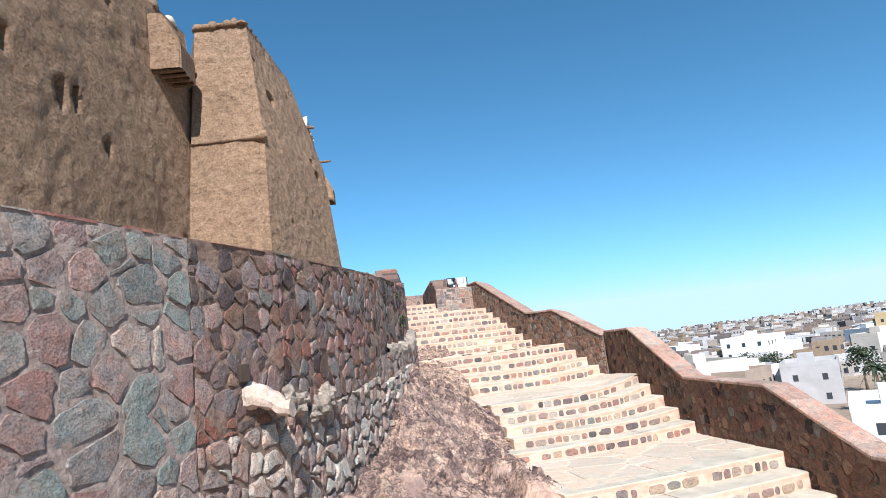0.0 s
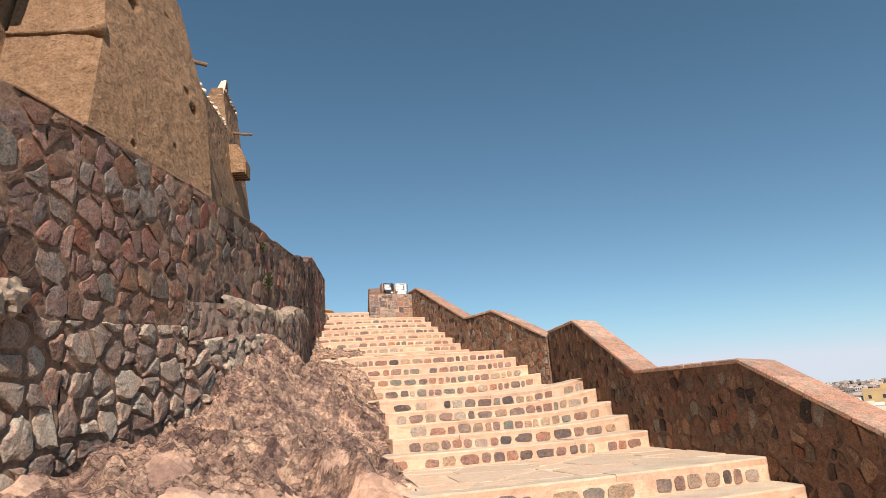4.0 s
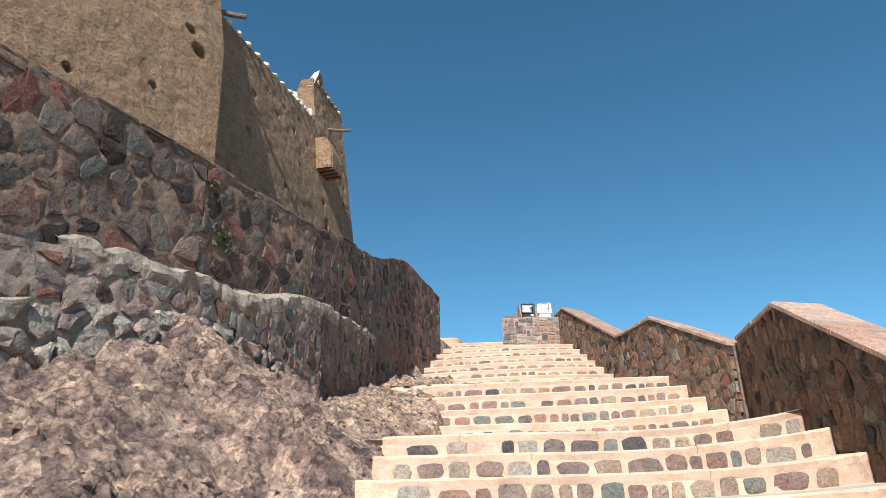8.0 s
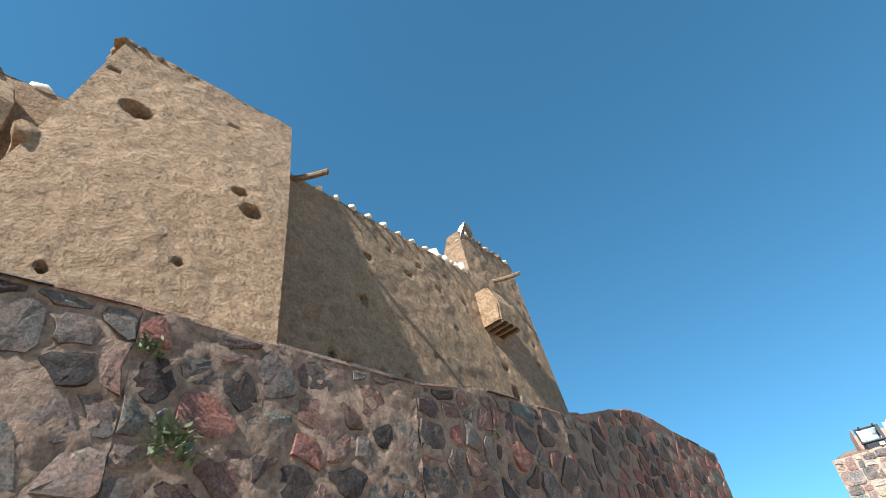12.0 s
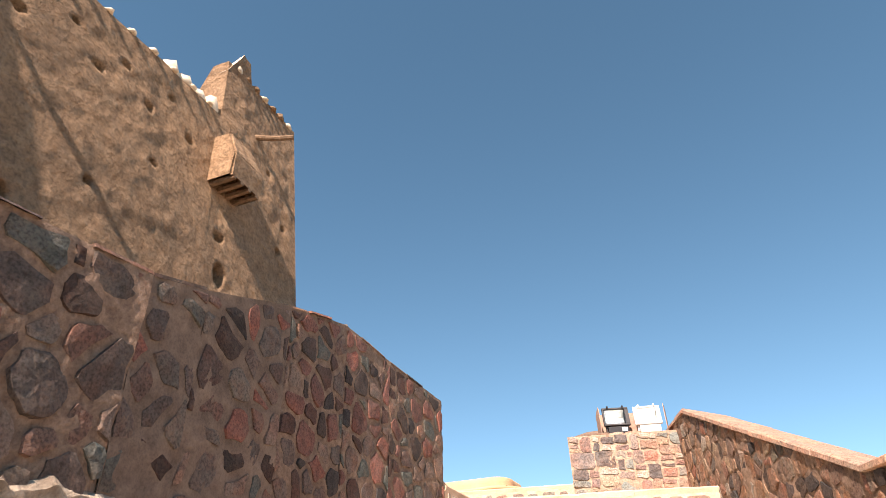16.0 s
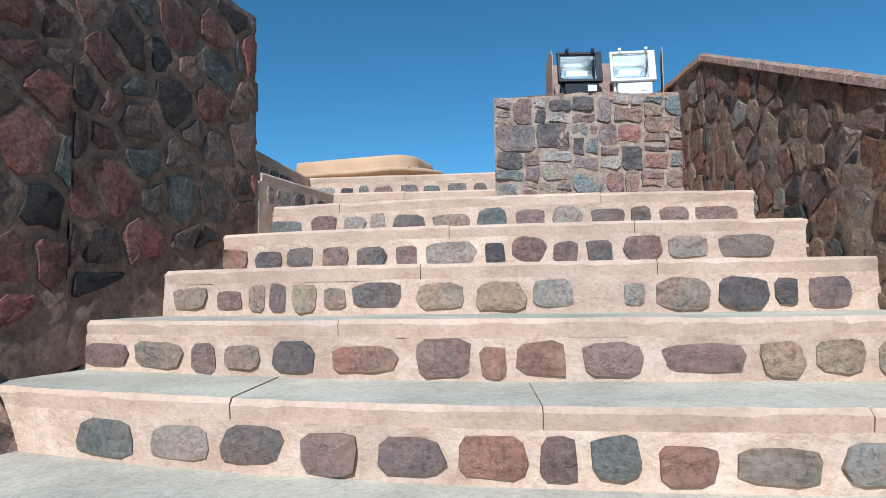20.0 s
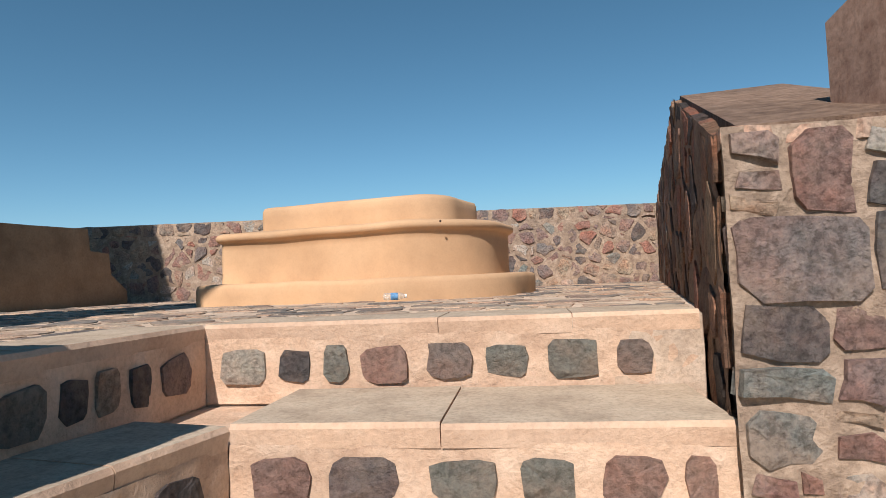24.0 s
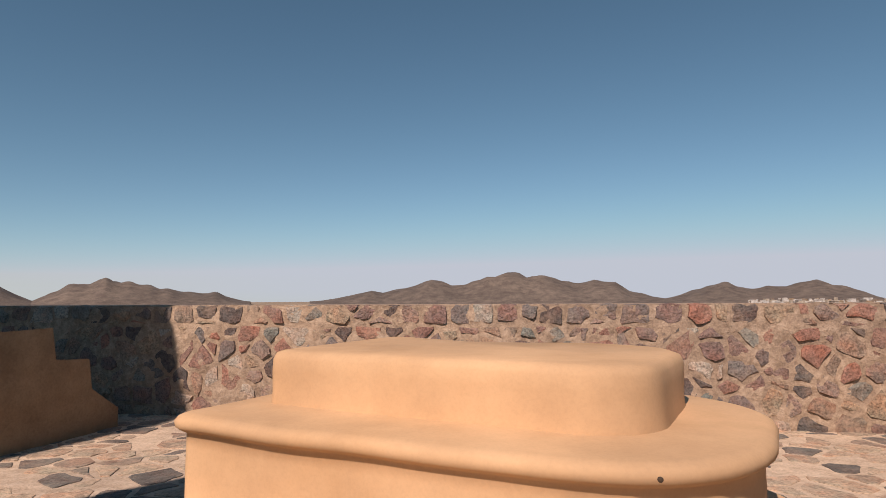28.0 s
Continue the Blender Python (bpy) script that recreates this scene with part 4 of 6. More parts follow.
def edging(parent, pts, z_top, z_foot, seed, deep):
    """Slabs and riser stones along the edge of a step, whose face lies on the right of the way."""
    rnd = random.Random(seed)
    for p0, p1 in zip(pts, pts[1:]):
        to3d, ln = wall_map(p0, p1)
        s = 0.0
        while s < ln - 0.02:
            w = min(rnd.uniform(0.45, 0.95), ln - s)
            if ln - s - w < 0.25:
                w = ln - s
            zt = z_top + rnd.uniform(-0.003, 0.004)
            vv = []
            for u in (s + 0.0015, s + w - 0.0015):
                o = rnd.uniform(-0.006, 0.001)
                vv += [to3d(u, z_top - 0.062, o), to3d(u, zt - 0.014, 0.006 + o), to3d(u, zt, o - 0.004), to3d(u, zt, -deep), to3d(u, z_top - 0.065, -deep)]
            slab = mesh_ob("edge_slab", vv, [(j, j + 5, j + 6, j + 1) for j in range(4)] + [(0, 1, 2, 3, 4), (9, 8, 7, 6, 5)], M_NOSE, parent)
            slab.data.materials.append(M_EDGE)
            slab.data.polygons[2].material_index = 1
            s += w
        mortar_bed(parent, to3d, ln, (z_foot - 0.05, z_foot - 0.05), (z_top - 0.05, z_top - 0.05), M_MORTAR_P, -0.002, 0.004, 0.03, seed * 2.3, "riser_mortar")
        s = 0.05
        while s < ln - 0.12:
            w = min(rnd.uniform(0.08, 0.23), ln - s - 0.02)
            a = blob(s, s + w, z_foot + rnd.uniform(.0, .02), z_top - 0.072 - rnd.uniform(0, .014), rnd)
            gv, gf = stone_geo(a, rnd.uniform(0.005, 0.012), rnd, 0.22, 0.07, False)
            mesh_ob("riser_stone", [to3d(*q) for q in gv], gf, M_RISER, parent)
            s += w + rnd.uniform(0.02, 0.05)


edging(terrace, [(-0.88, 23.26), (-0.78, 24.76)], Z_T, Z_21, 5, 0.34)
edging(terrace, [(-0.78, 24.76), (0.92, 24.70)], Z_T, Z_21, 6, 0.34)
edging(step21, [(-0.68, 23.26), (-0.44, 24.2)], Z_21, Z_E, 7, 0.32)
edging(step21, [(-0.44, 24.2), (0.84, 24.16)], Z_21, Z_E, 8, 0.52)

pillar = thing("lamp_pillar", "square rubble pillar beside the top of the stairs, carrying two floodlights", "pillar", kind="structure")
prism("pillar_core", [(0.84, 24.16), (2.28, 24.16), (2.28, 25.1), (1.05, 25.1)], 4.0, 5.31, M_MORTAR_L, pillar)
to3d, ln = wall_map((0.82, 24.105), (2.28, 24.105))
mortar_bed(pillar, to3d, ln, (Z_E - 0.1, Z_E - 0.1), (5.31, 5.31), M_MORTAR_L, -0.004, 0.007, 0.03, 5.0)
blocks(pillar, "rubble_stone", to3d, 0, ln, Z_E - 0.05, 5.30, M_STONE_T, 91)
lay(pillar, "coping_slab", [(0.82, 24.10), (2.28, 24.10), (2.26, 25.1), (1.03, 25.1)], lambda u, v, w: (u, v, 5.31 + w), 0.42, 0.36, M_CAP, M_CAP, proud=0.016, joint=0.01, jitter=0.2, seed=95, inset=0.03)

wall_r = thing("wall_east", "terrace wall of dark brown rubble, in shade", "stone wall", kind="structure")
v = []
for x, y, zt in ((0.85, 24.2, 5.33), (1.20, 25.9, 5.875), (2.34, 31.1, 5.875)):
    v += [(x + 0.04, y, 4.0), (x + 0.04, y, zt), (x + 0.5, y - 0.1, zt), (x + 0.5, y - 0.1, 2.0)]
mesh_ob("wall_core", v, [(0, 4, 5, 1), (4, 8, 9, 5), (1, 5, 6, 2), (5, 9, 10, 6), (2, 6, 7, 3), (6, 10, 11, 7), (0, 1, 2, 3), (11, 10, 9, 8)], M_MORTAR, wall_r)
to3d, ln = wall_map((2.33, 31.1), (0.84, 24.2))
lay(wall_r, "rubble_stone", [(0, Z_T - .05), (ln, Z_T - 0.3), (ln, 5.31), (ln - 1.74, 5.855), (0, 5.855)], to3d, 0.24, 0.22, M_STONE, M_STONE_I, proud=0.012, joint=0.02, jitter=0.46, rough=0.1, seed=92)
mortar_bed(wall_r, to3d, ln - 1.74, (Z_T - 0.1, Z_T - 0.1), (5.875, 5.875), M_MORTAR, 0.004, 0.008, 0.045, 6.0)
mortar_bed(wall_r, lambda u, z, w: to3d(u + ln - 1.74, z, w), 1.74, (Z_T - 0.3, Z_T - 0.45), (5.86, 5.31), M_MORTAR, 0.004, 0.007, 0.045, 9.0)

wall_b = thing("wall_north", "terrace wall of red, grey and tan rubble in pale mortar", "stone wall", kind="structure")
prism("wall_core", [(-7.4, 30.30), (2.40, 31.14), (2.35, 31.6), (-7.5, 30.8)], 3.0, 5.875, M_MORTAR_L, wall_b)
to3d, ln = wall_map((-7.4, 30.25), (2.36, 31.09))
mortar_bed(wall_b, to3d, ln, (Z_T - 0.1, Z_T - 0.1), (5.865, 5.865), M_MORTAR_L, 0.007, 0.018, 0.045, 8.0)
lay(wall_b, "rubble_stone", [(0, Z_T - .05), (ln, Z_T - .05), (ln, 5.68), (0, 5.68)], to3d, 0.20, 0.15, M_STONE_T, M_STONE_TI, proud=0.016, joint=0.026, jitter=0.48, rough=0.2, seed=93)
lay(wall_b, "coping_stone", [(0, 5.70), (ln, 5.70), (ln, 5.875), (0, 5.875)], to3d, 0.22, 0.19, M_STONE_T, M_STONE_TI, proud=0.018, joint=0.025, jitter=0.25, seed=94)


def stadium(x0, x1, y0, y1, rl, rr, n=10):
    """A plan with rounded corners, counter-clockwise: radius rl at the near-square end, rr at the round one."""
    out = []
    for cx, cy, a0, rad in ((x1 - rr, y0 + rr, -90, rr), (x1 - rr, y1 - rr, 0, rr), (x0 + rl, y1 - rl, 90, rl), (x0 + rl, y0 + rl, 180, rl)):
        out += [(cx + rad * math.cos(radians(a0 + 90 * i / n)), cy + rad * math.sin(radians(a0 + 90 * i / n))) for i in range(n + 1)]
    full = []
    for p, q in zip(out, out[1:] + out[:1]):
        m = max(1, int(math.dist(p, q) / 0.12))
        full += [(p[0] + (q[0] - p[0]) * i / m, p[1] + (q[1] - p[1]) * i / m) for i in range(m)]
    return full


def tier(name, x0, x1, y0, y1, rl, rr, rings, parent):
    """A rounded plaster tier: rings of (height, inset); the outline stays the same, hand-smoothed and slightly uneven."""
    v, f = [], []
    p = stadium(x0, x1, y0, y1, rl, rr)
    m = len(p)
    cx, cy = (x0 + x1) / 2, (y0 + y1) / 2
    for z, o in rings:
        for i, (x, y) in enumerate(p):
            a, b = p[i - 1], p[(i + 1) % m]
            d = math.hypot(b[0] - a[0], b[1] - a[1])
            nx, ny = (b[1] - a[1]) / d, (a[0] - b[0]) / d
            k = o + 0.016 * noise.noise(Vector((x * 1.6, y * 1.6, z * 2.5))) + 0.006 * noise.noise(Vector((x * 6, y * 6, z * 6)))
            v.append((x + nx * k, y + ny * k, z + 0.014 * noise.noise(Vector((x * 1.7, y * 1.7, 5)))))
    for k in range(len(rings) - 1):
        f += [(k * m + i, k * m + (i + 1) % m, (k + 1) * m + (i + 1) % m, (k + 1) * m + i) for i in range(m)]
    f.append(tuple((len(rings) - 1) * m + i for i in range(m)))
    return mesh_ob(name, v, f, M_MUD_S, parent, True)


bench = thing("plaster_bench", "tiered ochre mud-plaster seat with one rounded end on the terrace", "bench")
tier("base_step", 0.0, 2.51, 0.0, 2.05, 0.05, 0.72, [(-0.03, 0), (0.06, 0), (0.12, 0), (0.148, -0.010), (0.16, -0.035)], bench)
tier("seat", 0.04, 2.30, 0.27, 1.85, 0.06, 0.62, [(0.13, 0.01), (0.22, 0), (0.33, 0), (0.44, 0), (0.50, 0), (0.515, 0.03), (0.53, 0.05), (0.555, 0.055), (0.575, 0.04), (0.588, 0.005)], bench)
tier("backrest", 0.20, 1.98, 0.62, 1.70, 0.06, 0.30, [(0.56, 0.01), (0.64, 0), (0.74, 0), (0.795, -0.004), (0.825, -0.02), (0.838, -0.06)], bench)
# solid bead whose dark colour gives the shade of a chip
pit = bmesh.new()
bmesh.ops.create_icosphere(pit, subdivisions=2, radius=0.009)
bmesh.ops.transform(pit, matrix=pose(2.06, 0.258, 0.562), verts=pit.verts)
part("pit", pit, M_HOLE_SHADE, bench, "small dark bead painted as the shade of a chip in the rim")
bench.matrix_world = pose(-2.22, 27.45, Z_T, 0, 0, -14.4)

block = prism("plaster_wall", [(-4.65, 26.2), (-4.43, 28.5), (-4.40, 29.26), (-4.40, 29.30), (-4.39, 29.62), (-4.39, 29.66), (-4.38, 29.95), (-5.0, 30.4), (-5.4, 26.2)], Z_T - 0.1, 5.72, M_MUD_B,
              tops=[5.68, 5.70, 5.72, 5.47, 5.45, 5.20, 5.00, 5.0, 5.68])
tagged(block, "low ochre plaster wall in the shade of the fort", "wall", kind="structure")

# ---------- ground, city and hills ----------


def hill_z(x, y):
    d = math.hypot(max(0, abs(x + 4) - 9), max(0, abs(y - 14) - 22))
    return max(-16.0, -1.2 - d * 0.42) if d > 0 else -1.2


v, f = [], []
RAD = [0, 3, 6, 9, 12, 15, 19, 24, 30, 38, 48, 60, 80, 120, 200, 400, 900, 2000, 4600]
NA = 72
for r in RAD:
    for i in range(NA):
        a = 2 * math.pi * i / NA
        x, y = -4 + r * math.cos(a), 14 + r * math.sin(a)
        v.append((x, y, hill_z(x, y) + (0.2 * noise.noise(Vector((x, y, 0)) * 0.3) if r < 60 else 0)))
for k in range(len(RAD) - 1):
    f += [(k * NA + i, (k + 1) * NA + i, (k + 1) * NA + (i + 1) % NA, k * NA + (i + 1) % NA) for i in range(NA)]
ground = mesh_ob("ground", v, f, M_SAND, None, True)
tagged(ground, "dry sandy ground falling away to the plain", "ground", kind="structure")

# ---------- fort: walls, battlements, beams and openings ----------
fort = thing("mud_fort", "old mud-brick fort with tapering walls, a tower and white-tipped battlements", "fort")


def patch(name, corners, parent, cols=20, rows=16, amp=0.035, mat=None, holes=()):
    """A hand-plastered mud face between four corners (foot left, foot right, top right, top left), uneven, with holes pressed into it: (y, z, half width, half height)."""
    a, b, c, d = (Vector(p) for p in corners)
    nrm = (b - a).cross(d - a).normalized()
    v, f = [], []
    for j in range(rows + 1):
        for i in range(cols + 1):
            s, t = i / cols, j / rows
            p = (a * (1 - s) + b * s) * (1 - t) + (d * (1 - s) + c * s) * t
            edge = min(1, 8 * min(s, 1 - s) + 0.1)
            w = amp * edge * (noise.noise(p * 0.8) + 0.6 * noise.noise(p * 2.6) + 0.4 * noise.noise(p * 6.0) + 0.3 * abs(noise.noise(p * 13.0)))
            for hy, hz, ry, rz in holes:
                q = ((p.y - hy) / ry) ** 2 + ((p.z - hz) / rz) ** 2
                if q < 1:
                    w -= 0.42 * min(1.0, 3.2 * (1 - q))
            v.append(p + nrm * w)
    for j in range(rows):
        for i in range(cols):
            k = j * (cols + 1) + i
            f.append((k, k + 1, k + cols + 2, k + cols + 1))
    return mesh_ob(name, v, f, mat or M_MUD, parent, True)


def battered(name, foot, top, parent, cols=18, rows=18, amp=0.035, holes=(), roof=True, front=()):
    """A solid of mud: foot and top outlines with the same corners, counter-clockwise; the first face is the one turned to the stairs."""
    n = len(foot)
    for i in range(n):
        j = (i + 1) % n
        fine = i in (0, n - 1)
        patch(name, (foot[i], foot[j], top[j], top[i]), parent, cols if fine else 12, rows if fine else 12, amp, None, holes if i == 0 else front if fine else ())
    if roof:
        mesh_ob("roof", [tuple(p) for p in top], [tuple(range(n))], M_MUD, parent)


FZ = 3.4


def main_x(y, z, off=0.0):
    """The face of the long wall, leaning back as it rises."""
    return -3.39 + (y - 21.39) * 0.25 - (z - 8.0) * 0.13 + off


def tow_x(y, z):
    return -4.64 + (y - 16.39) * 0.41 - (z - 7.6) * 0.16


def p_main(y, z):
    return (main_x(y, z), y, z)


def p_tow(y, z):
    return (tow_x(y, z), y, z)


# tower: side turned to the stairs, front turned to the sun; it narrows above a shoulder
MID = 7.62
TOW_HOLES = ((15.48, 8.8, 0.17, 0.17), (16.43, 7.66, 0.08, 0.08), (16.53, 7.35, 0.10, 0.10), (15.22, 9.56, 0.07, 0.05), (16.59, 9.32, 0.06, 0.045), (15.0, 5.9, 0.04, 0.05), (15.9, 6.3, 0.04, 0.04))
PROUD = 0.52      # the rear edge of the tower stands proud of the long wall below its top
foot = [(-5.42, 13.6, FZ), (-3.58, 16.42, FZ), (-7.3, 17.9, FZ), (-6.95, 14.3, FZ)]
waist = [p_tow(14.66, MID), (tow_x(16.9, MID) + PROUD, 16.9, MID), (-7.3, 17.9, MID), (-6.75, 15.05, MID)]
crown = [p_tow(15.30, 10.48), (tow_x(17.56, 10.24) + 0.06, 17.56, 10.24), (-6.95, 18.0, 10.2), (-6.6, 15.65, 10.45)]
battered("tower_wall", foot, waist, fort, 90, 110, 0.03, TOW_HOLES, False)
FRONT_HOLE = ((15.42, 9.15, 0.06, 0.17),)
battered("tower_wall", waist, crown, fort, 90, 80, 0.035, TOW_HOLES[:5], True, FRONT_HOLE)
# long wall and the corner turret
LONG_HOLES = ((18.6, 7.3, 0.06, 0.10), (20.43, 8.45, 0.07, 0.06), (19.75, 8.4, 0.07, 0.06), (18.85, 8.25, 0.07, 0.06), (21.1, 8.5, 0.06, 0.06), (20.05, 8.76, 0.05, 0.05), (19.4, 8.75, 0.05, 0.05), (18.14, 6.04, 0.07, 0.11),
              (17.9, 6.11, 0.05, 0.06), (19.17, 6.25, 0.06, 0.09), (18.7, 6.15, 0.05, 0.06), (19.9, 6.9, 0.04, 0.05), (20.6, 7.7, 0.04, 0.04), (20.75, 8.9, 0.05, 0.05))
battered("long_wall", [p_main(16.6, FZ), p_main(21.25, FZ), (-5.2, 22.4, FZ), (-6.4, 17.0, FZ)],
         [p_main(16.6, 9.12), p_main(21.62, 9.42), (-4.9, 21.9, 9.4), (-6.0, 17.2, 9.1)], fort, 140, 150, 0.03, LONG_HOLES)
TUR_HOLES = ((21.62, 8.9, 0.04, 0.04), (21.75, 6.85, 0.09, 0.17), (21.72, 7.4, 0.08, 0.07), (22.9, 7.9, 0.05, 0.06), (23.05, 8.4, 0.04, 0.06), (22.7, 9.2, 0.04, 0.05))
battered("turret_wall", [p_main(21.15, FZ), (main_x(23.25, FZ), 23.25, FZ), (-6.0, 24.4, FZ), (-6.2, 22.0, FZ)],
         [p_main(21.72, 10.72), (main_x(23.42, 10.75), 23.42, 10.75), (main_x(23.42, 10.75) - 0.3, 23.5, 10.75), (main_x(21.72, 10.72) - 0.3, 21.79, 10.72)], fort, 70, 180, 0.03, TUR_HOLES)
# unseen block, added to throw shade on the left end of wall_north
battered("rear_shade_block", [(-5.0, 23.9, FZ), (-5.12, 26.3, FZ), (-8.4, 26.9, FZ), (-8.6, 23.5, FZ)], [(-5.38, 23.9, 10.55), (-5.42, 26.2, 10.55), (-8.2, 26.7, 10.7), (-8.4, 23.5, 10.7)], fort)
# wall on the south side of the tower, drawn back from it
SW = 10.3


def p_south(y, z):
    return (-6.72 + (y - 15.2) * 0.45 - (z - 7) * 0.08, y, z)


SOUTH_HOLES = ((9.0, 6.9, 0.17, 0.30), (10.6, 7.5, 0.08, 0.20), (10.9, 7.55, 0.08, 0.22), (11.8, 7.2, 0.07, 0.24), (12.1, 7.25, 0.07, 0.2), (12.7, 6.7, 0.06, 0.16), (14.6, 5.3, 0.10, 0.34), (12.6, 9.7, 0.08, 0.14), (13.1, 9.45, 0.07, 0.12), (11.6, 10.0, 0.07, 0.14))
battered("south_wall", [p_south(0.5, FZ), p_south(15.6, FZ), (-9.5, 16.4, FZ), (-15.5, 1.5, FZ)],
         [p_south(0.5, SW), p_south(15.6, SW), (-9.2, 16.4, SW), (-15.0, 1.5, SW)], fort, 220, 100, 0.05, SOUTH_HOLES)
# plaster band across the front of the tower, swelling to a lump at the corner
band = bmesh.new()
for k in range(13):
    s = k / 12
    x = (tow_x(14.66, MID) + 0.03) * (1 - s) - 6.75 * s
    y = 14.66 * (1 - s) + 15.05 * s
    r = 0.05 + 0.12 * max(0.0, 1 - s * 3.2) + 0.015 * math.sin(k * 2.1)
    for m in range(8):
        a = math.pi * 2 * m / 8
        band.verts.new((x, y - 0.02 + r * math.cos(a), MID - 0.03 * s + r * 0.8 * math.sin(a)))
band.verts.ensure_lookup_table()
for k in range(12):
    for m in range(8):
        band.faces.new([band.verts[q] for q in (k * 8 + m, k * 8 + (m + 1) % 8, (k + 1) * 8 + (m + 1) % 8, (k + 1) * 8 + m)])
band.faces.new([band.verts[m] for m in range(8)])
bmesh.ops.recalc_face_normals(band, faces=band.faces)
for q in band.faces:
    q.smooth = True
part("plaster_band", band, M_MUD, fort)


def merlon(x, y, z, w, h, turn, mat, name="merlon"):
    """A small rounded lump of lime-washed mud on a wall top."""
    bm = bmesh.new()
    bmesh.ops.create_icosphere(bm, subdivisions=2, radius=1.0)
    for q in bm.verts:
        k = 1 + 0.25 * noise.noise(q.co * 1.7 + Vector((x, y, z)))
        q.co = Vector((q.co.x * w * k, q.co.y * 0.14 * k, max(-0.2, q.co.z) * h * k))
    bmesh.ops.transform(bm, matrix=pose(x, y, z, 0, 0, turn), verts=bm.verts)
    for q in bm.faces:
        q.smooth = True
    return part(name, bm, mat, fort)


rm = random.Random(5)
for k in range(12):
    y = 17.75 + k * 0.33
    z = 9.17 + (y - 17.5) * 0.062
    merlon(main_x(y, z) - 0.07, y, z, 0.07, rm.uniform(0.05, 0.10), 76, M_LIME)
for k in range(10):
    y = 15.3 + k * 0.23
    z = 10.42 - k * 0.022
    merlon(tow_x(y, z) - 0.1, y, z, 0.12, rm.uniform(0.04, 0.10), 68, M_MUD)
for k in range(7):
    y = 21.95 + k * 0.22
    merlon(main_x(y, 10.72) - 0.08, y, 10.72, 0.10, rm.uniform(0.06, 0.14), 76, M_MUD if k % 3 else M_LIME)
for k in range(7):
    s = (k + 0.5) / 7
    merlon(crown[0][0] * (1 - s) + crown[3][0] * s, 15.33 * (1 - s) + 15.7 * s, 10.43, 0.14, rm.uniform(0.08, 0.2), -20, M_MUD)
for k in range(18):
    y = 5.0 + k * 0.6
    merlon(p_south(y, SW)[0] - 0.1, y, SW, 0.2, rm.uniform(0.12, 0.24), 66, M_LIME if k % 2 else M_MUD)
# lumps on the unseen rear block, added to make its shadow edge ragged
for k in range(9):
    s = k / 8
    merlon(-5.5 - 0.5 * max(0.0, s - 0.75), 24.0 + 2.1 * s, 10.55, 0.15, rm.uniform(0.12, 0.34), 88, M_MUD)
# the pointed corner of the turret and the pale lumps beside it
hb = bmesh.new()
base = [p_main(21.70, 10.5), p_main(22.25, 10.55), (main_x(22.25, 10.55) - 0.28, 22.3, 10.55), (main_x(21.7, 10.5) - 0.28, 21.77, 10.5)]
tipz = [(main_x(21.95, 11.12) + 0.10, 21.95, 11.12), (main_x(22.08, 11.1) + 0.10, 22.10, 11.06), (main_x(22.08, 11.1) - 0.03, 22.12, 11.04), (main_x(21.95, 11.1) - 0.05, 21.99, 11.08)]
vs = [hb.verts.new(q) for q in base + tipz]
for q in ((0, 1, 5, 4), (1, 2, 6, 5), (2, 3, 7, 6), (3, 0, 4, 7), (4, 5, 6, 7), (3, 2, 1, 0)):
    hb.faces.new([vs[i] for i in q])
bmesh.ops.subdivide_edges(hb, edges=hb.edges, cuts=3, use_grid_fill=True)
for q in hb.verts:
    q.co += Vector((0.02, 0.02, 0.02)) * noise.noise(q.co * 5)
for q in hb.faces:          # faces towards the sun take the lime colour as painted sunlight
    q.normal_update()
    q.material_index = int(q.normal.y < -0.6)
horn = part("pointed_battlement", hb, M_MUD, fort, "pointed mud battlement, sunward edge coloured pale as if sunlit")
horn.data.materials.append(M_LIME)
for y, z, w, h in ((20.75, 9.40, 0.14, 0.26), (21.0, 9.42, 0.16, 0.2), (21.25, 9.42, 0.16, 0.17), (21.5, 9.45, 0.14, 0.26)):
    merlon(main_x(y, z) - 0.12, y, z, w, h, 76, M_LIME)


def beam(p, q, r, name="roof_beam"):
    """A round timber that sticks out of the wall, a little crooked."""
    p, q = Vector(p), Vector(q)
    d = (q - p).normalized()
    a = d.cross(Vector((0, 0, 1))).normalized()
    b = a.cross(d)
    bm = bmesh.new()
    rings = []
    for k in range(6):
        c = p + (q - p) * k / 5 + b * 0.02 * math.sin(k * 1.3)
        rr = r * (1 - 0.12 * k / 5)
        rings.append([bm.verts.new(c + (a * math.cos(t) + b * math.sin(t)) * rr) for t in [2 * math.pi * m / 8 for m in range(8)]])
    for k in range(5):
        for m in range(8):
            bm.faces.new((rings[k][m], rings[k][(m + 1) % 8], rings[k + 1][(m + 1) % 8], rings[k + 1][m]))
    bm.faces.new(rings[0])
    bm.faces.new(rings[-1])
    bmesh.ops.recalc_face_normals(bm, faces=bm.faces)
    part(name, bm, M_WOOD, fort, "weathered round timber")


beam((-5.0, 17.5, 9.16), (-3.95, 17.72, 9.02), 0.05)
beam((-3.9, 22.2, 9.62), (-2.83, 22.55, 9.76), 0.045)


